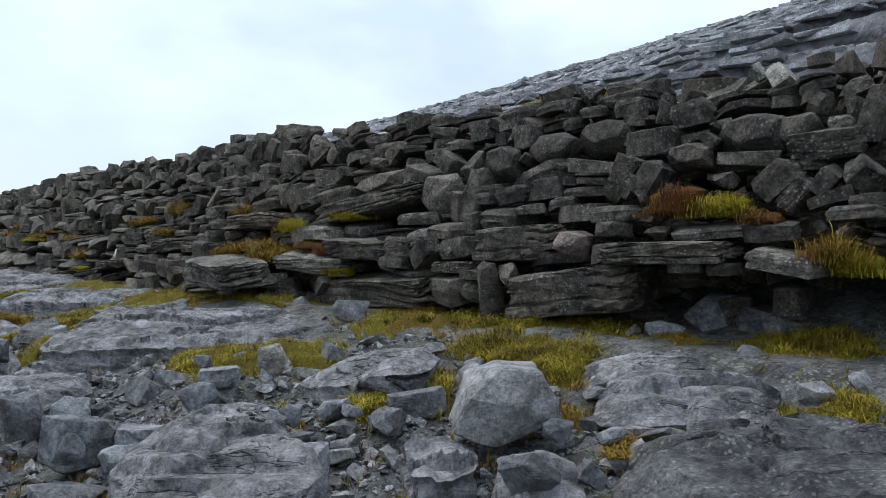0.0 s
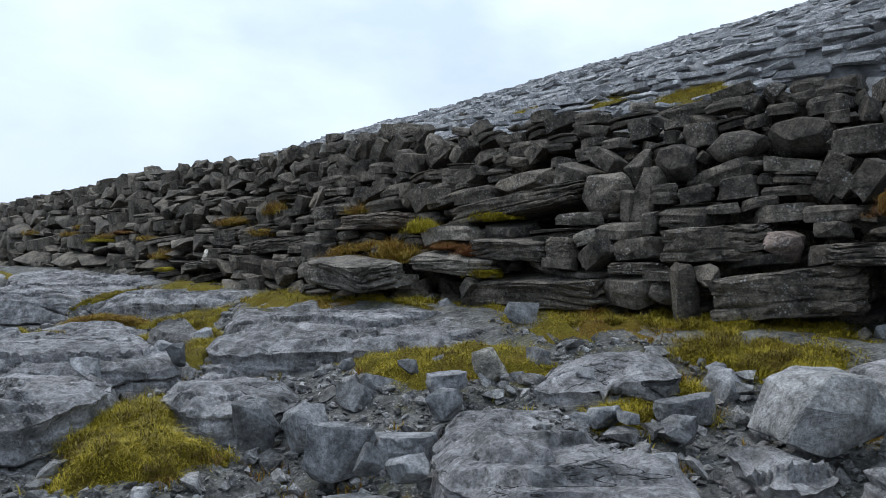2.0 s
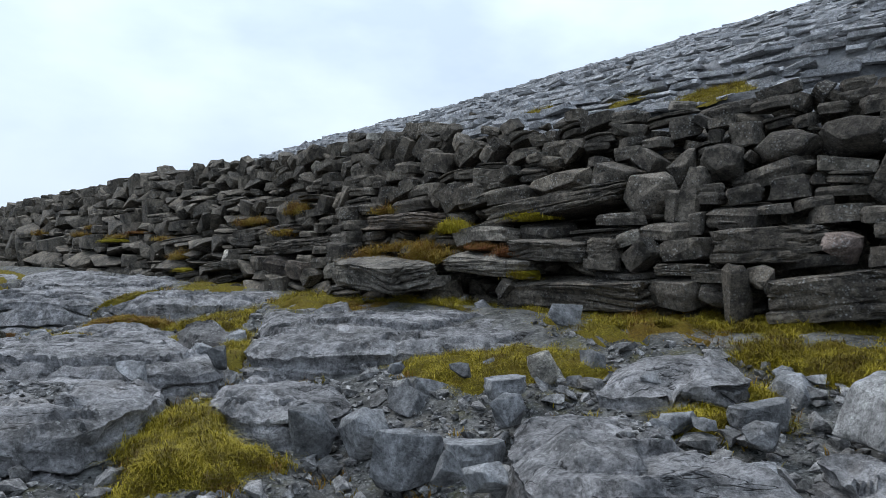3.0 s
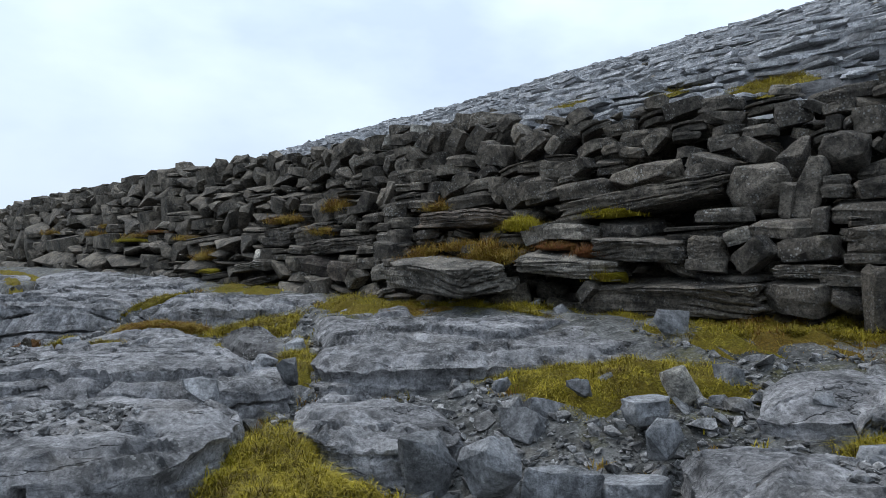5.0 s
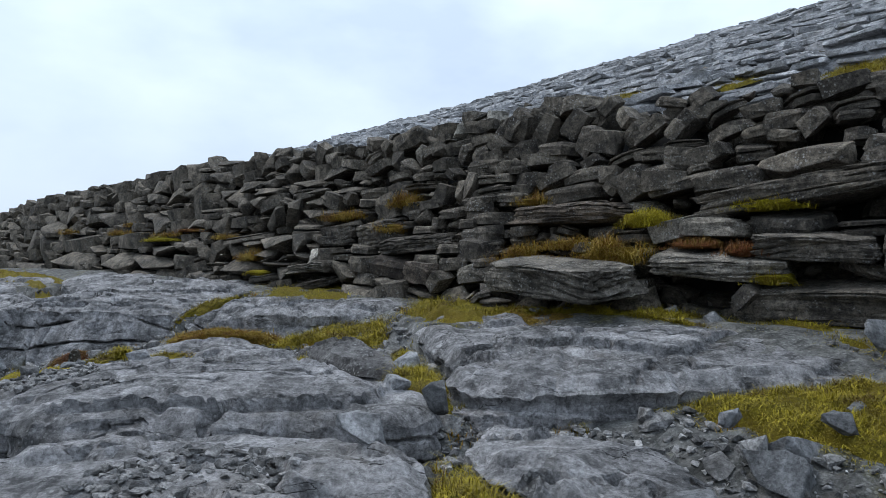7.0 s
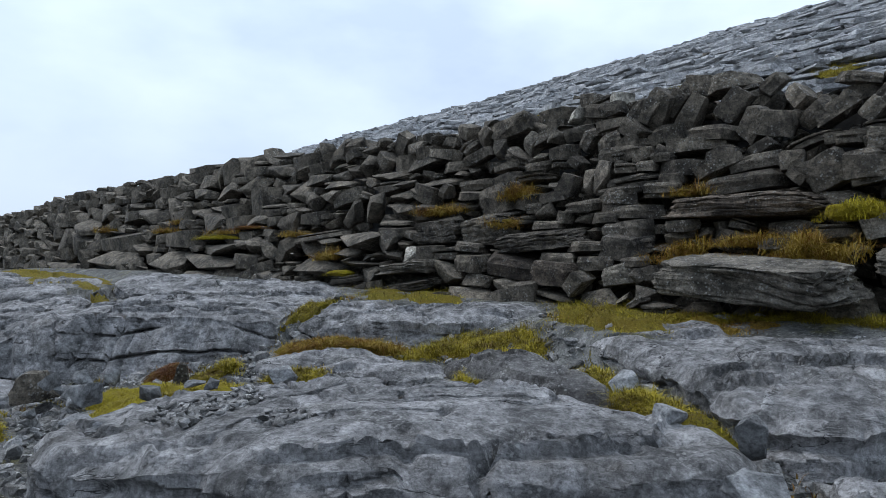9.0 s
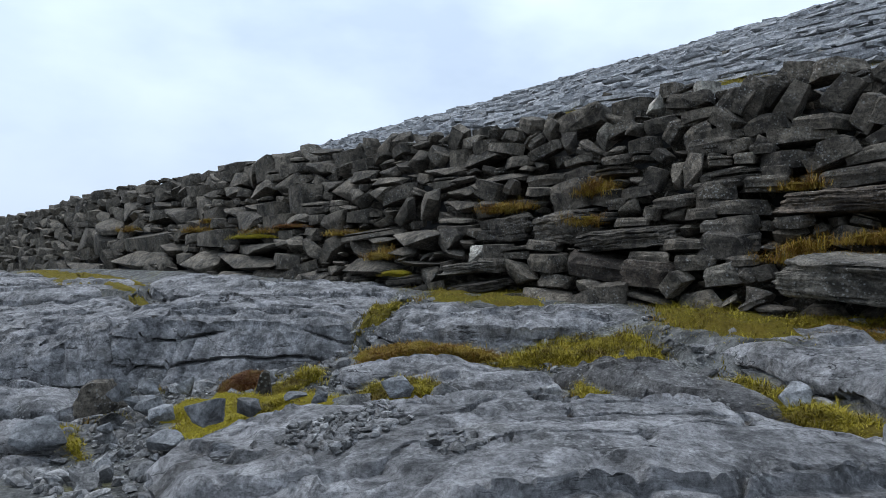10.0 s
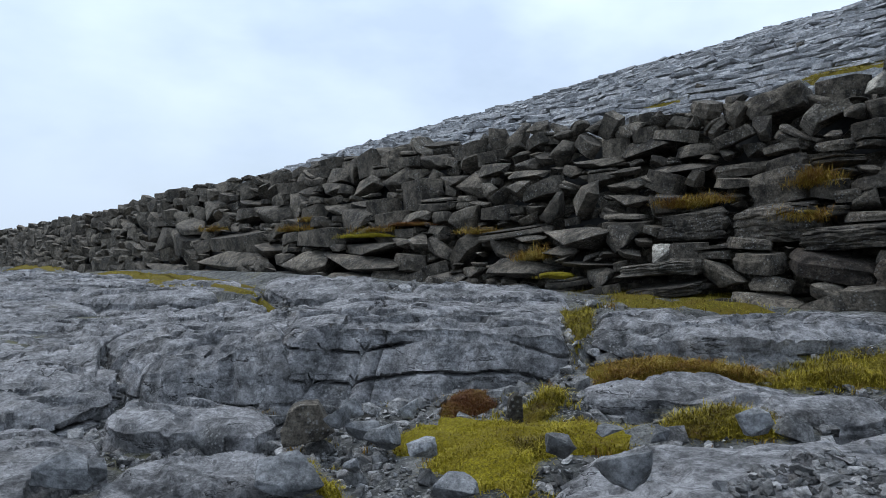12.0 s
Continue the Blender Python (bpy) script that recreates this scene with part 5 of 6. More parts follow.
ws(14.56, 2.34, 0.30, 0.18, 0, "b")
ws(14.57, 2.80, 0.29, 0.11, -20, "b")
ws(14.59, 1.31, 0.95, 0.14, 5, "f")
ws(14.73, 1.90, 0.41, 0.24, 20, "b")
ws(14.77, 2.13, 0.58, 0.12, 0, "f")
ws(14.83, 2.63, 0.34, 0.16, 20, "b")
ws(14.85, 2.27, 0.40, 0.16, 10, "b")
ws(14.87, 2.84, 0.37, 0.20, 10, "b")
ws(15.00, 1.59, 0.54, 0.21, 0, "f")
ws(15.08, 1.88, 0.34, 0.20, 50, "b")
ws(15.26, 2.77, 0.44, 0.26, 45, "b")
ws(15.30, 2.58, 0.30, 0.16, 30, "b")
ws(15.34, 1.90, 0.29, 0.29, 0, "b")
ws(15.49, 2.27, 0.49, 0.18, 5, "f")
ws(15.65, 2.51, 0.51, 0.17, 0, "f")
ws(15.71, 2.77, 0.34, 0.37, -20, "b")
ws(16.00, 2.81, 0.21, 0.12, 60, "b")
ws(16.21, 2.66, 0.59, 0.30, 0, "b")
ws(16.31, 1.19, 0.36, 0.23, 0, "b")
ws(16.39, 2.17, 0.67, 0.20, 0, "b")
ws(16.42, 1.80, 0.66, 0.24, 0, "b")
ws(16.64, 1.19, 0.44, 0.16, 0, "b")
ws(16.75, 1.59, 0.67, 0.20, 10, "b")
ws(16.90, 1.97, 0.81, 0.48, 0, "b")
ws(16.96, 2.55, 0.64, 0.22, 0, "b")
ws(16.99, 2.85, 0.65, 0.16, 0, "b")
ws(17.37, 1.62, 0.72, 0.25, 0, "b")
ws(17.50, 2.96, 0.54, 0.27, -40, "l")
ws(17.56, 1.12, 1.64, 0.21, 2, "f")
ws(17.65, 2.67, 0.41, 0.33, 0, "p")
ws(17.66, 0.89, 2.29, 0.27, -2, "f")
ws(17.70, 0.61, 1.13, 0.23, 0, "f")
ws(17.75, 1.83, 0.64, 0.28, 0, "b")
ws(17.80, 2.29, 0.68, 0.31, 20, "b")
ws(17.92, 3.02, 0.48, 0.34, -30, "b")
ws(18.13, 2.70, 0.56, 0.44, 0, "b")
ws(18.23, 1.88, 0.80, 0.23, 0, "b")
ws(18.29, 1.61, 0.94, 0.43, 0, "b")
ws(18.34, 2.53, 0.70, 0.28, 0, "b")
ws(18.39, 3.01, 0.56, 0.33, 0, "b")
ws(18.60, 2.29, 0.74, 0.30, 15, "b")
ws(18.77, 2.68, 0.60, 0.46, 10, "b")
ws(19.06, 1.85, 0.86, 0.24, 0, "b")
ws(19.07, 0.89, 1.11, 0.42, 0, "b")
ws(19.08, 1.34, 1.25, 0.34, 0, "b")
ws(19.35, 0.55, 1.46, 0.38, 0, "f")
ws(19.40, 2.63, 0.54, 0.52, 30, "b")
ws(19.41, 2.80, 0.64, 0.30, 0, "b")
ws(19.69, 2.27, 0.69, 0.30, 0, "b")
ws(19.74, 2.56, 0.71, 0.32, 0, "b")
ws(20.15, 2.88, 0.84, 0.21, 0, "b")
ws(20.39, 0.75, 0.44, 0.40, 0, "w")
ws(20.42, 2.26, 0.55, 0.26, 0, "b")
ws(20.45, 2.69, 0.86, 0.26, 0, "b")
ws(20.65, 1.15, 0.96, 0.32, 0, "b")
ws(20.65, 1.99, 0.62, 0.54, 0, "b")
ws(20.66, 2.58, 0.70, 0.27, -20, "b")
ws(20.71, 2.94, 0.72, 0.27, 0, "b")
ws(20.93, 2.55, 0.58, 0.27, 0, "b")
ws(21.15, 2.44, 1.08, 0.22, 0, "b")
ws(21.49, 1.86, 1.25, 0.39, 0, "b")
ws(22.11, 0.92, 2.63, 0.42, 0, "l")
ws(22.30, 1.35, 2.68, 0.38, 0, "f")
ws(22.58, 2.15, 0.96, 0.31, 0, "b")
ws(24.63, 2.06, 0.95, 0.60, 0, "b")
ws(24.81, 1.41, 0.98, 0.85, -10, "w")
ws(24.99, 0.72, 2.30, 0.28, 0, "f")
ws(26.25, 1.42, 0.95, 0.69, 0, "w")
ws(26.73, 1.86, 1.48, 0.14, 0, "f")

CELL, U0, Z0 = 0.025, -7.0, -0.6
cover = np.zeros((int(77 / CELL), int(4.2 / CELL)), bool)


def cells(u, z, w, h):
    i0, i1 = int((u - w / 2 - U0) / CELL), int((u + w / 2 - U0) / CELL) + 1
    j0, j1 = int((z - h / 2 - Z0) / CELL), int((z + h / 2 - Z0) / CELL) + 1
    return slice(max(i0, 0), max(i1, 1)), slice(max(j0, 0), max(j1, 1))


for u, z, w, h in VOIDS:
    cover[cells(u, z, w, h)] = True
rs = np.random.RandomState(5)
order = sorted(range(len(STONES)), key=lambda i: STONES[i][0])
rest = []
for i, idx in enumerate(order):
    u, z, w, h, a, kind = STONES[idx]
    # darker grey: near stones, and low ones to stand for shade under ledges
    tone = "l" if kind == "L" else kind if kind in "lqpnkm" else "m" if u > 9.5 or (u > 6.0 and z > 1.3) else "b"
    shape = "X" if kind in "Lk" or w > 0.85 else "x" if kind == "b" and idx % 5 < 2 else kind if kind in COUNT and kind not in "bm" else ("f" if w > 1.55 * h else "b")
    z = min(z, float(wall_top(u)) + 0.1 - 0.5 * h)
    ca, sa = abs(math.cos(math.radians(a))), abs(math.sin(math.radians(a)))
    cover[cells(u, z, 0.86 * (w * ca + h * sa), 0.86 * (h * ca + w * sa))] = True
    d = float(np.clip(0.75 * max(w, h), 0.26, 0.75))
    v = face_v(z, u) + d / 2 - 0.05 + rs.uniform(-0.05, 0.05)
    if w > 0.9:
        v -= 0.08
    if 7.2 < u < 9.2 and z < 0.95 and w > 1.2:
        v -= 0.42          # the pale ledge stones stand well out of the face
    x, y = xy_of(u, v)
    turn = Euler((0, 0, radians(-45 + rs.uniform(-9, 9)))).to_matrix() @ Euler((radians(rs.uniform(-4, 11)), 0, 0)).to_matrix() @ Euler((0, radians(-a), 0)).to_matrix()
    size = (w * 1.06, d, h * 1.10)
    if i < 300:
        ob = part("stone", stone_mesh(shape, idx * 7 + i, tone), wall)
        flip = -1 if rs.rand() < 0.5 else 1
        ob.matrix_world = Matrix.LocRotScale((x, y, z), turn.to_euler(), (flip * size[0], size[1], size[2]))
    else:
        rest.append((ROUGH_SHAPES[(idx * 7 + i) % 18], (x, y, z), size, np.array(turn)))

far_stones = part("far_stones", joined("far_stones", rest, RUBBLE, 32), wall)
tagged(far_stones, kind="stuff")

# small stones that pin the gaps and carry the wall on
fill = []
for w0, tries in ((0.50, 2000), (0.40, 5200), (0.30, 9000), (0.24, 15000), (0.16, 20000), (0.11, 14000)):
    for _ in range(tries):
        u = rs.uniform(-6, 66)
        if w0 < 0.2 and u > 24:
            continue
        zb, zt = float(foot(u)) - 0.1, float(wall_top(u))
        w = w0 * rs.uniform(0.8, 1.25)
        h = w * rs.uniform(0.32, 0.75)
        z = rs.uniform(zb, zt - h * 0.5)
        sl = cells(u, z, w, h)
        patch = cover[sl]
        if patch.size == 0 or patch.mean() > 0.14:
            continue
        cover[sl] = True
        back = 0.17 if u < 10 else 0.09 if u < 17 else 0.02
        d = max(0.25, w * 0.8)
        v = face_v(z, u) + back + d / 2 - 0.04 + rs.uniform(-0.05, 0.05)
        x, y = xy_of(u, v)
        fill.append(((ROUGH_SHAPES[rs.randint(18)] if u < 16 else COARSE[rs.randint(12)]), (x, y, z), (w * 1.22, d, h * 1.3), turned(rs.normal() * 0.1, rs.normal() * 0.22, -math.pi / 4 + rs.normal() * 0.15)))
# a second layer deeper in, seen through the gaps
for _ in range(1500):
    u = rs.uniform(0.3, 17)
    zb, zt = float(foot(u)) - 0.05, float(wall_top(u)) - 0.2
    z = rs.uniform(zb, zt)
    if any(abs(u - a) < w / 2 and abs(z - b) < h / 2 for a, b, w, h in VOIDS):
        continue
    w = rs.uniform(0.2, 0.42)
    x, y = xy_of(u, face_v(z, u) + 0.66 + rs.uniform(-0.05, 0.08))
    fill.append((COARSE[rs.randint(12)], (x, y, z), (w, 0.3, w * rs.uniform(0.35, 0.7)), turned(rs.normal() * 0.1, rs.normal() * 0.25, -math.pi / 4 + rs.normal() * 0.2)))
# loose capping behind the crest
for u in np.arange(-6, 66, 0.3):
    for back in (0.3, 0.62):
        uu = u + rs.uniform(-0.15, 0.15)
        w = rs.uniform(0.26, 0.5)
        z = float(wall_top(uu)) - 0.2 + rs.uniform(-0.08, 0.03)
        x, y = xy_of(uu, face_v(z) + back)
        fill.append((ROUGH_SHAPES[rs.randint(18)], (x, y, z), (w, w * 0.9, w * rs.uniform(0.35, 0.7)), turned(rs.normal() * 0.2, rs.normal() * 0.25, rs.uniform(0, 6.3))))
pinning = part("pinning_stones", joined("pinning_stones", fill, RUBBLE, 35), wall)
tagged(pinning, kind="stuff")

# unseen backing inside the wall, coloured near-black as the shade deep in the gaps
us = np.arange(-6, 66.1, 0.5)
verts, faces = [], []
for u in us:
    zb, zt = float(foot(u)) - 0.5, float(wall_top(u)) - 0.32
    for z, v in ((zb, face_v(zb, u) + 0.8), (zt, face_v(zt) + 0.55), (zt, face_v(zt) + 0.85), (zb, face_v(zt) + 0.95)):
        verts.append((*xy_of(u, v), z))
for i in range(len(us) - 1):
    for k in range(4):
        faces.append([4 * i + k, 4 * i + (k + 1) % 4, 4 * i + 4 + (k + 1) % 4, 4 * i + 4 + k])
part("heart", to_mesh("heart", verts, faces, CORE_SHADE), wall)

# ---- loose boulders ----
def boulder(x, y, z, w, h, kind):
    """A loose stone: the middle of its front foot, its width, height and sort."""
    i = int(abs(x * 373 + y * 719) * 10) % 1000
    tone = {"b": "d", "f": "d", "l": "s", "w": "m"}.get(kind, kind)
    shape = {"l": "c", "q": "b"}.get(kind, kind)
    d = w * (0.62 + 0.3 * ((i * 7) % 10) / 10)
    ob = new("boulder", stone_mesh(shape, i, tone))
    turn = (0, 0, 4) if kind == "l" else ((i % 13) - 6, (i % 17) - 8, (i * 37) % 50 - 25)
    ob.matrix_world = Matrix.LocRotScale((x, y + d * 0.45, z + 0.46 * h), Euler([radians(a) for a in turn]), (w * 1.05, d, h * 1.1))
    words = {"q": "lichen-spotted whitish limestone boulder", "l": "large pale smooth limestone boulder on gravel"}
    if w > 0.3:
        say = words.get(kind, "large angular grey limestone boulder on the ground")
    else:
        say = words.get(kind, "small angular grey limestone block lying loose")
    return tagged(ob, say, "boulder", "loose boulders")


boulder(0.30, 3.52, 0.07, 0.53, 0.365, "l")
boulder(-2.74, 4.60, -0.23, 0.29, 0.33, "b")
boulder(-2.43, 4.50, -0.22, 0.32, 0.32, "b")
boulder(-2.15, 4.10, -0.26, 0.41, 0.36, "b")
boulder(-1.79, 4.20, -0.19, 0.38, 0.17, "f")
boulder(-2.17, 5.10, -0.09, 0.29, 0.21, "b")
boulder(-2.02, 5.25, -0.06, 0.29, 0.22, "b")
boulder(-1.23, 5.15, 0.13, 0.27, 0.22, "q")
boulder(-1.54, 4.80, 0.11, 0.27, 0.13, "f")
boulder(-1.56, 4.50, 0.00, 0.24, 0.19, "b")
boulder(0.26, 4.50, 0.03, 0.40, 0.28, "b")
boulder(-0.17, 4.20, 0.03, 0.35, 0.17, "f")
boulder(-0.31, 3.90, 0.02, 0.18, 0.15, "b")
boulder(-0.90, 3.75, 0.07, 0.13, 0.12, "b")
boulder(-0.65, 4.20, 0.03, 0.22, 0.13, "b")
boulder(-0.86, 5.40, 0.20, 0.18, 0.14, "b")
boulder(0.47, 5.45, 0.24, 0.28, 0.12, "f")
boulder(0.93, 5.10, 0.24, 0.48, 0.18, "f")
boulder(0.20, 5.00, 0.20, 0.14, 0.08, "q")
boulder(0.43, 5.05, 0.20, 0.13, 0.08, "q")
boulder(-1.75, 3.73, -0.15, 0.24, 0.15, "b")
boulder(-1.98, 3.60, -0.34, 0.40, 0.17, "b")
boulder(-8.60, 9.00, -0.24, 0.33, 0.25, "w")
boulder(-8.35, 9.40, -0.18, 0.17, 0.13, "b")
boulder(-4.70, 8.95, 0.08, 0.25, 0.14, "f")
boulder(-4.45, 8.85, 0.12, 0.20, 0.13, "b")
boulder(-3.98, 7.25, 0.08, 0.20, 0.20, "b")
boulder(-4.00, 6.35, 0.15, 0.17, 0.12, "b")
boulder(2.00, 5.12, 0.37, 0.46, 0.33, "b")
boulder(2.36, 4.85, 0.42, 0.58, 0.20, "f")
boulder(1.58, 5.05, 0.36, 0.30, 0.17, "b")
boulder(0.38, 5.85, 0.47, 0.22, 0.48, "w")
boulder(1.85, 4.23, 0.32, 0.28, 0.14, "b")
boulder(1.90, 3.61, 0.20, 0.19, 0.16, "b")
boulder(2.12, 3.58, 0.30, 0.19, 0.10, "b")
boulder(0.33, 2.79, 0.05, 0.24, 0.17, "b")
boulder(0.59, 2.86, 0.08, 0.12, 0.10, "b")
boulder(0.17, 4.92, 0.25, 0.12, 0.07, "b")
boulder(0.32, 4.91, 0.27, 0.13, 0.06, "b")
boulder(0.99, 3.70, 0.12, 0.15, 0.09, "b")
boulder(0.55, 3.46, 0.10, 0.16, 0.11, "b")
boulder(0.79, 3.40, 0.10, 0.13, 0.08, "b")
boulder(-0.63, 3.24, 0.00, 0.19, 0.14, "b")
boulder(0.20, 4.75, 0.20, 0.15, 0.12, "b")
boulder(-0.54, 4.10, 0.08, 0.12, 0.07, "b")
boulder(-0.62, 4.69, 0.20, 0.18, 0.09, "b")
boulder(-1.93, 3.66, -0.06, 0.15, 0.15, "b")
boulder(-0.86, 6.48, 0.39, 0.31, 0.20, "b")
boulder(-3.76, 5.99, 0.10, 0.15, 0.19, "b")
boulder(-4.09, 5.13, 0.15, 0.23, 0.14, "b")
boulder(-2.29, 5.50, 0.15, 0.12, 0.09, "b")
boulder(-1.82, 5.34, 0.15, 0.16, 0.10, "b")
boulder(-0.85, 3.94, 0.06, 0.13, 0.12, "b")
boulder(-1.58, 5.60, 0.15, 0.15, 0.10, "b")
boulder(-8.37, 8.85, -0.12, 0.16, 0.13, "b")
boulder(-8.20, 8.87, -0.20, 0.23, 0.11, "b")
boulder(-8.05, 8.63, -0.20, 0.22, 0.14, "b")
boulder(-8.44, 7.88, -0.24, 0.35, 0.19, "b")
boulder(-9.70, 8.05, -0.28, 0.33, 0.19, "b")
boulder(-9.47, 8.00, -0.22, 0.13, 0.13, "b")
boulder(-7.01, 6.72, 0.20, 0.18, 0.13, "b")
boulder(-7.23, 8.79, -0.10, 0.12, 0.22, "w")
boulder(-6.17, 7.72, 0.12, 0.17, 0.12, "b")
boulder(-6.63, 7.69, 0.10, 0.09, 0.08, "b")
boulder(-6.82, 7.90, 0.08, 0.14, 0.04, "b")
boulder(-7.92, 9.04, -0.10, 0.13, 0.13, "b")
boulder(-7.60, 7.76, -0.20, 0.24, 0.11, "b")
boulder(-8.17, 8.24, -0.22, 0.09, 0.07, "b")
boulder(-6.35, 13.39, 0.50, 0.41, 0.52, "q")
boulder(-7.08, 7.77, 0.00, 0.15, 0.10, "b")
boulder(-7.78, 8.17, -0.12, 0.16, 0.10, "b")
boulder(-1.52, 7.59, 0.42, 0.18, 0.14, "b")
boulder(-1.76, 8.14, 0.42, 0.22, 0.16, "b")
boulder(-2.77, 8.57, 0.45, 0.23, 0.07, "b")
boulder(-2.47, 8.57, 0.45, 0.27, 0.07, "b")
boulder(-2.16, 8.50, 0.45, 0.17, 0.09, "b")

def inside(px, py, poly):
    """Which of the points lie in the outline."""
    ok = np.zeros(len(px), bool)
    for (x0, y0, *_), (x1, y1, *_) in zip(poly, poly[1:] + poly[:1]):
        cross = (y0 > py) != (y1 > py)
        ok ^= cross & (px < (x1 - x0) * (py - y0) / ((y1 - y0) or 1e-9) + x0)
    return ok


# ---- grass, moss and tufts ----
def blades(rs, base, length, width, lean=0.6, droop=0.35):
    """Bent tapering blades: five points and two faces each."""
    n = len(base)
    ang = rs.uniform(0, 2 * np.pi, n)
    ln = length * rs.uniform(0.5, 1.25, n)
    bend = rs.uniform(0.12, 1.0, n) * lean
    dx, dy = np.cos(ang), np.sin(ang)
    sx, sy = -dy * width * rs.uniform(0.6, 1.3, n), dx * width * rs.uniform(0.6, 1.3, n)
    p0 = base
    p1 = base + np.stack([dx * ln * bend * 0.36, dy * ln * bend * 0.36, ln * (0.62 - 0.18 * bend / lean)], axis=1)
    p2 = base + np.stack([dx * ln * bend, dy * ln * bend, ln * np.maximum(0.12, 1.0 - droop * bend / lean * 1.1)], axis=1)
    side = np.stack([sx, sy, np.zeros(n)], axis=1)
    v = np.stack([p0 - side, p0 + side, p1 + side * 0.75, p1 - side * 0.75, p2], axis=1).reshape(-1, 3)
    k = 5 * np.arange(n)
    quads = np.stack([k, k + 1, k + 2, k + 3], axis=1).tolist()
    tris = np.stack([k + 3, k + 2, k + 4], axis=1).tolist()
    return v, quads + tris


def turf_mat(poly, thick, tone, seed):
    p = np.array(poly, float)
    fit = np.linalg.lstsq(np.c_[p[:, :2], np.ones(len(p))], p[:, 2], rcond=None)[0]
    loop = np.vstack([p, p[:1]])
    seg = np.linalg.norm(np.diff(loop[:, :2], axis=0), axis=1)
    along = np.concatenate([[0], np.cumsum(seg)])
    n = int(np.clip(along[-1] / 0.05, 40, 160))
    s = np.linspace(0, along[-1], n, endpoint=False)
    e = np.stack([np.interp(s, along, loop[:, k]) for k in range(2)], axis=1)
    e = (np.roll(e, 1, 0) + 2 * e + np.roll(e, -1, 0)) / 4
    mid = e.mean(0)
    out = e - mid
    e = e + out * (0.02 + 0.24 * fbm(e[:, 0] * 3.5, e[:, 1] * 3.5, seed, 4, 0.6))[:, None]
    rings = 18
    verts = [np.array([[*mid, fit @ [*mid, 1] + thick]])]
    for i in range(1, rings + 1):
        t = i / rings
        xy = mid + (e - mid) * t
        z = xy @ fit[:2] + fit[2] + thick * (1 - t ** 3) * (0.9 + 1.1 * fbm(xy[:, 0] * 6, xy[:, 1] * 6, seed, 3))
        if z.max() < 1.5:
            down = np.minimum(z, ground_height(xy[:, 0], xy[:, 1]) - 0.02)
            w = smooth(0.62, 1.0, t)
            z = z * (1 - w) + down * w
        verts.append(np.stack([xy[:, 0], xy[:, 1], z], axis=1))
    a = np.arange(n)
    b = (a + 1) % n
    faces = np.stack([np.zeros(n, int), 1 + a, 1 + b], axis=1).tolist()
    for r in range(rings - 1):
        q, w = 1 + r * n, 1 + (r + 1) * n
        faces += np.stack([q + a, w + a, w + b, q + b], axis=1).tolist()
    area = np.sum(p[:, 0] * np.roll(p[:, 1], -1) - np.roll(p[:, 0], -1) * p[:, 1])
    if area < 0:
        faces = [f[::-1] for f in faces]
    return to_mesh("turf", np.vstack(verts), faces, TURF[tone], 180), e, mid, fit


WORDS = {"y": "yellow-green tufted grass between limestone slabs", "o": "ochre dry grass in a hollow of the rock", "g": "bright yellow-green moss cushion on stony ground", "r": "rust-red moss cushion beside the slab"}


def grow(poly, count, length, tone, thick, more):
    seed = int(abs(poly[0][0] * 91 + poly[0][1] * 37) * 10) % 991
    COVERED.append([tuple(r) for r in poly])
    rs = np.random.RandomState(seed)
    me, e, mid, fit = turf_mat(poly, thick, tone, seed)
    ob = tagged(new("grass_patch"), WORDS[tone], "grass" if tone in "yo" else "moss", "grass patches", "stuff")
    part("turf", me, ob)
    n = int(count * more * 0.54)
    k = rs.randint(0, len(e), n)
    t = np.sqrt(rs.rand(n)) * 1.03
    xy = mid + (e[k] - mid) * t[:, None] + rs.normal(size=(n, 2)) * 0.02
    clump = fbm(xy[:, 0] * 6, xy[:, 1] * 6, seed + 2, 2)
    keep = clump > rs.uniform(-1.9, -0.4, n)
    xy, t, clump = xy[keep], t[keep], clump[keep]
    tc = np.clip(t, 0, 1)
    z = xy @ fit[:2] + fit[2] + thick * (1 - tc ** 3) * (0.9 + 1.1 * fbm(xy[:, 0] * 6, xy[:, 1] * 6, seed, 3)) - 0.006
    if z.max() < 1.5:
        down = np.minimum(z, ground_height(xy[:, 0], xy[:, 1]) - 0.02)
        w = smooth(0.62, 1.0, t)
        z = z * (1 - w) + down * w
    long = rs.rand(len(xy)) < 0.22
    v, f = blades(rs, np.c_[xy, z], length * (0.40 + 0.3 * np.clip(clump, -0.6, 1)) * np.where(long, 1.5, 0.9), 0.0026, 2.4, 0.75)
    part("blades", to_mesh("blades", v, f, BLADE[tone]), ob)
    return ob


for patch in PATCHES:
    grow(*patch)


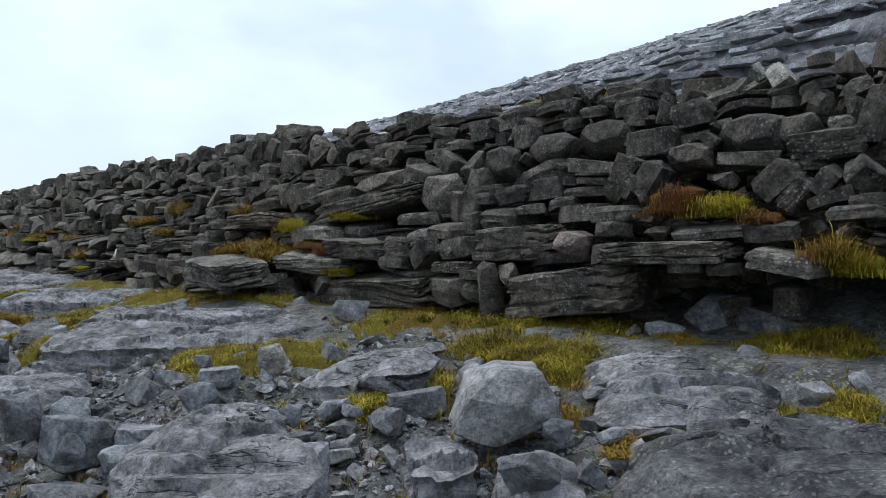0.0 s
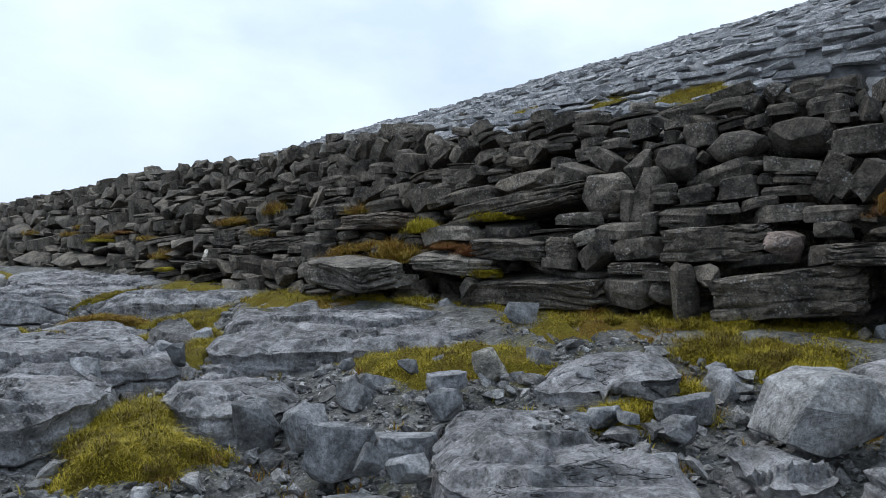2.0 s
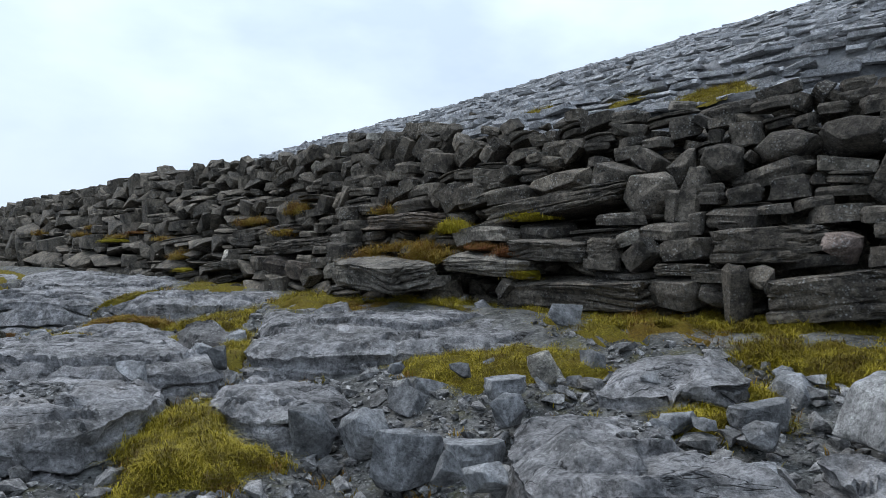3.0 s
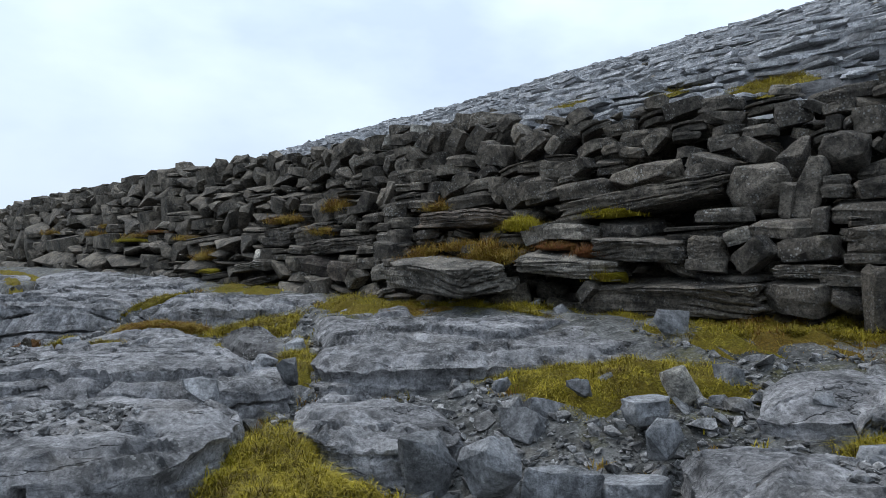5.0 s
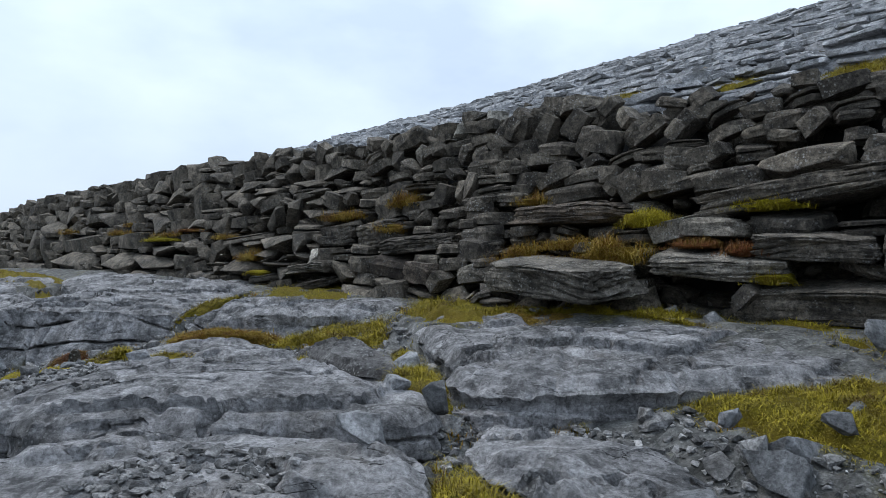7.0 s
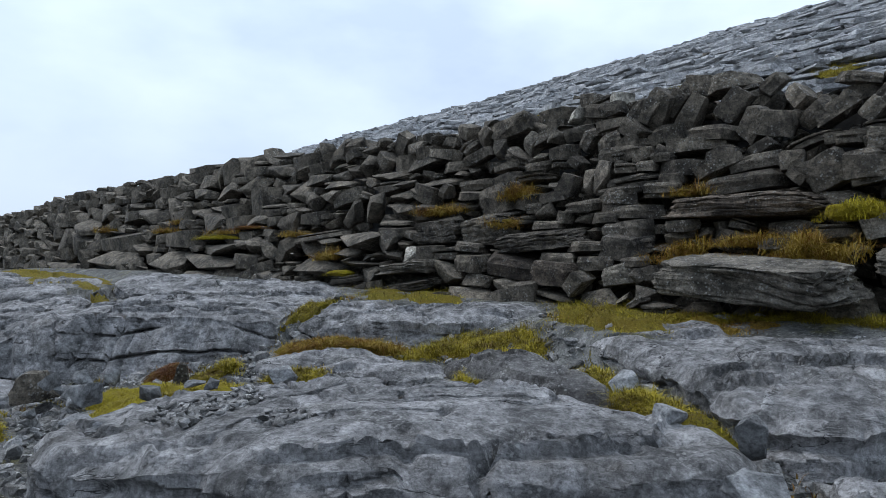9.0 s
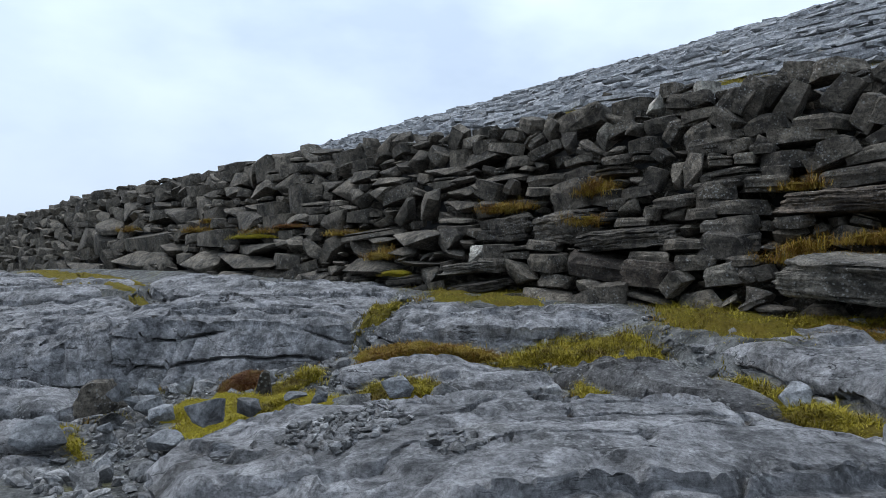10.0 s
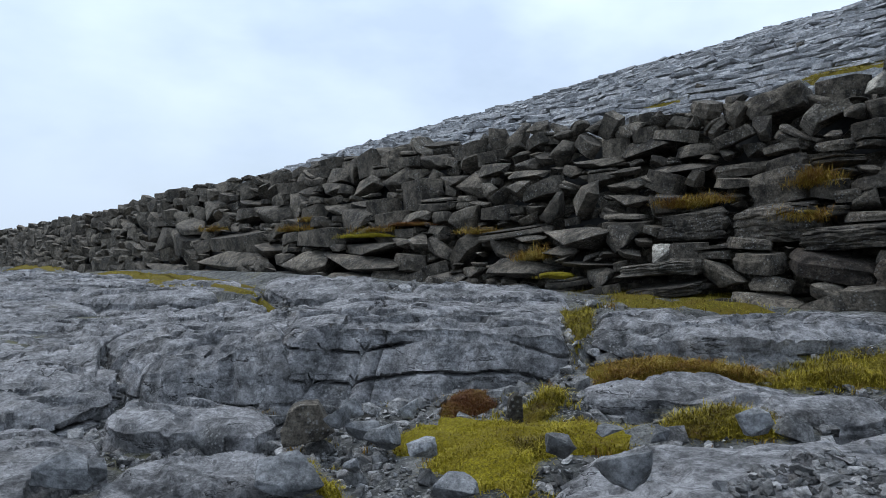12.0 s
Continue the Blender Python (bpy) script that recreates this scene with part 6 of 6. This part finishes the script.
def tuft(u, z, w, h, kind):
    """A tuft or cushion rooted in the wall's face, z at its foot."""
    w, h = w * 1.3, h * 1.15
    rs = np.random.RandomState(int(u * 100) % 971 + 3)
    ob = tagged(new("wall_tuft"), {"o": "ochre grass tuft rooted in the wall", "g": "yellow-green moss cushion on a wall ledge", "r": "rust-brown plant cushion in the wall", "t": "bare dry twig in a wall gap"}[kind], "grass tuft", "tufts in the wall", "stuff")
    v0 = face_v(z, u) - 0.02
    n = int(np.clip(8500 * w * max(h, 0.12), 150, 2500))
    if kind == "t":
        n = 26
    ph = np.clip(rs.normal(size=n) * 0.5, -1.15, 1.15)
    uu = u + ph * w * 0.5
    vv = v0 + rs.uniform(-0.05, 0.22, n)
    lump = vnoise(uu * 9.0, 0.5 + 0 * uu, z * 7.0)
    zz = z + h * (0.55 * np.sqrt(np.clip(1 - ph * ph, 0, 1)) if kind in "gr" else 0.18 + 0.3 * lump) * rs.rand(n) - (0.02 + 0.12 * h * rs.rand(n)) * (kind == "o")
    x, y = xy_of(uu, vv)
    ln = min(h, 0.19) * rs.uniform(0.5, 1.2, n) * (0.75 if kind in "ot" else 0.4) * (1 + 0.5 * lump)
    v, f = blades(rs, np.stack([x, y, zz], axis=1), ln, 0.0026 if kind != "t" else 0.002, 1.9 if kind == "o" else 1.3, 0.85)
    part("blades", to_mesh("blades", v, f, BLADE[kind]), ob)
    if kind != "t":
        sv, sf = rock_shape(int(u * 77) % 500 + 2000, "r", 2)
        x, y = xy_of(u, v0 + 0.14)
        rot = turned(0, 0, -math.pi / 4)
        part("cushion", to_mesh("cushion", (sv * np.array([w * (0.85 if kind in "gr" else 0.6), 0.34, h * (0.6 if kind in "gr" else 0.3)])) @ rot.T + np.array([x, y, z + h * (0.3 if kind in "gr" else 0.12)]), sf, TURF[kind], 180), ob)
    return ob


tuft(2.43, 1.27, 0.35, 0.32, "r")
tuft(2.10, 1.25, 0.35, 0.23, "g")
tuft(1.82, 1.19, 0.21, 0.14, "r")
tuft(1.37, 0.99, 0.27, 0.20, "o")
tuft(1.26, 0.87, 0.23, 0.22, "g")
tuft(6.26, 1.38, 0.46, 0.15, "g")
tuft(1.80, 0.67, 0.14, 0.18, "t")
tuft(10.92, 1.67, 0.37, 0.26, "o")
tuft(10.96, 1.34, 0.36, 0.27, "o")
tuft(12.12, 1.56, 0.58, 0.15, "o")
tuft(8.78, 1.59, 0.34, 0.15, "o")
tuft(8.66, 1.03, 0.24, 0.24, "o")
tuft(8.08, 1.10, 0.58, 0.21, "o")
tuft(7.58, 1.00, 0.52, 0.33, "o")
tuft(8.41, 0.93, 0.84, 0.14, "o")
tuft(7.70, 0.94, 0.60, 0.12, "o")
tuft(7.29, 1.26, 0.44, 0.24, "g")
tuft(6.36, 1.37, 0.36, 0.14, "g")
tuft(6.79, 1.06, 0.39, 0.13, "r")
tuft(6.35, 0.99, 0.30, 0.16, "r")
tuft(6.13, 0.77, 0.28, 0.14, "g")
tuft(14.05, 0.97, 0.36, 0.24, "o")
tuft(13.54, 0.72, 0.36, 0.12, "g")
tuft(19.83, 1.68, 0.33, 0.23, "o")
tuft(17.78, 1.30, 1.10, 0.13, "g")
tuft(15.10, 1.32, 0.65, 0.11, "o")
tuft(17.59, 1.42, 0.77, 0.15, "o")
tuft(20.11, 1.51, 0.84, 0.15, "o")
tuft(23.60, 1.61, 0.89, 0.20, "o")
tuft(12.24, 1.53, 0.41, 0.18, "o")
tuft(16.75, 1.46, 0.83, 0.10, "r")

# ---- gravel in the hollows that slabs and turf leave free ----
rs = np.random.RandomState(21)
pieces = []
u = rs.uniform(-1, 17, 45000)
v = rs.uniform(-0.6, 4.0, 45000)
gx, gy = xy_of(u, v)
free = np.ones(len(u), bool)
for outline in COVERED:
    free &= ~inside(gx, gy, outline)
u, v, gx, gy = u[free], v[free], gx[free], gy[free]
gz = ground_height(gx, gy)
dens = fbm(gx * 0.9, gy * 0.9, 8.0, 3)
for i in range(len(u)):
    if dens[i] < rs.uniform(-1.8, -0.1):
        continue
    big = rs.rand()
    s = 0.016 + 0.03 * rs.rand() ** 2
    if big < 0.16:
        s = rs.uniform(0.04, 0.075)
    if big < 0.035:
        s = rs.uniform(0.08, 0.15)
    shape = PEBBLES[i % 14] if s > 0.04 else CHIPS[i % 14]
    pieces.append((shape, (gx[i], gy[i], gz[i] + 0.2 * s), (s * 1.35, s, s * rs.uniform(0.5, 0.9)), turned(rs.normal() * 0.35, rs.normal() * 0.35, rs.uniform(0, 6.3))))
tops = np.vstack(TOPS)
for cx, cy, rx, ry, count in ((-6.35, 6.75, 0.30, 0.34, 330), (-4.75, 4.85, 0.45, 0.30, 330), (-5.85, 6.35, 0.16, 0.14, 60), (-1.0, 3.75, 0.14, 0.12, 40)):
    ang, rad = rs.uniform(0, 6.28, count), np.sqrt(rs.rand(count))
    for a, r in zip(ang, rad):
        x, y = cx + rx * r * math.cos(a), cy + ry * r * math.sin(a)
        near = tops[np.argmin((tops[:, 0] - x) ** 2 + (tops[:, 1] - y) ** 2)]
        s = 0.016 + 0.045 * rs.rand() ** 2
        pieces.append((PEBBLES[rs.randint(14)], (x, y, near[2] + 0.18 * s), (s * 1.35, s, s * rs.uniform(0.4, 0.8)), turned(rs.normal() * 0.3, rs.normal() * 0.3, rs.uniform(0, 6.3))))
gravel = new("gravel", joined("gravel", pieces, GRAVEL))
tagged(gravel, "loose grey limestone gravel between the slabs", "gravel", kind="stuff")

# ---- thin grass among the stones ----
rs = np.random.RandomState(57)
n = 700
su, sv = rs.uniform(0, 15, n), rs.uniform(0.2, 4.0, n)
sx, sy = xy_of(su, sv)
ok = np.ones(n, bool)
for outline in COVERED[:len(COVERED) - len(PATCHES)]:
    ok &= ~inside(sx, sy, outline)
ok &= fbm(sx * 0.8, sy * 0.8, 3.0, 2) > rs.uniform(-0.8, 0.5, n)
sx, sy = sx[ok], sy[ok]
for tone, pick in (("y", slice(0, None, 2)), ("o", slice(1, None, 2))):
    cx, cy = np.repeat(sx[pick], 26), np.repeat(sy[pick], 26)
    cx, cy = cx + rs.normal(size=len(cx)) * 0.035, cy + rs.normal(size=len(cx)) * 0.035
    bv, bf = blades(rs, np.stack([cx, cy, ground_height(cx, cy)], axis=1), 0.065, 0.0035, 1.3)
    thin = new("sparse_grass", to_mesh("sparse_grass", bv, bf, BLADE[tone]))
    tagged(thin, {"y": "thin yellow-green grass between the loose stones", "o": "thin dry ochre grass between the loose stones"}[tone], "grass", kind="stuff")
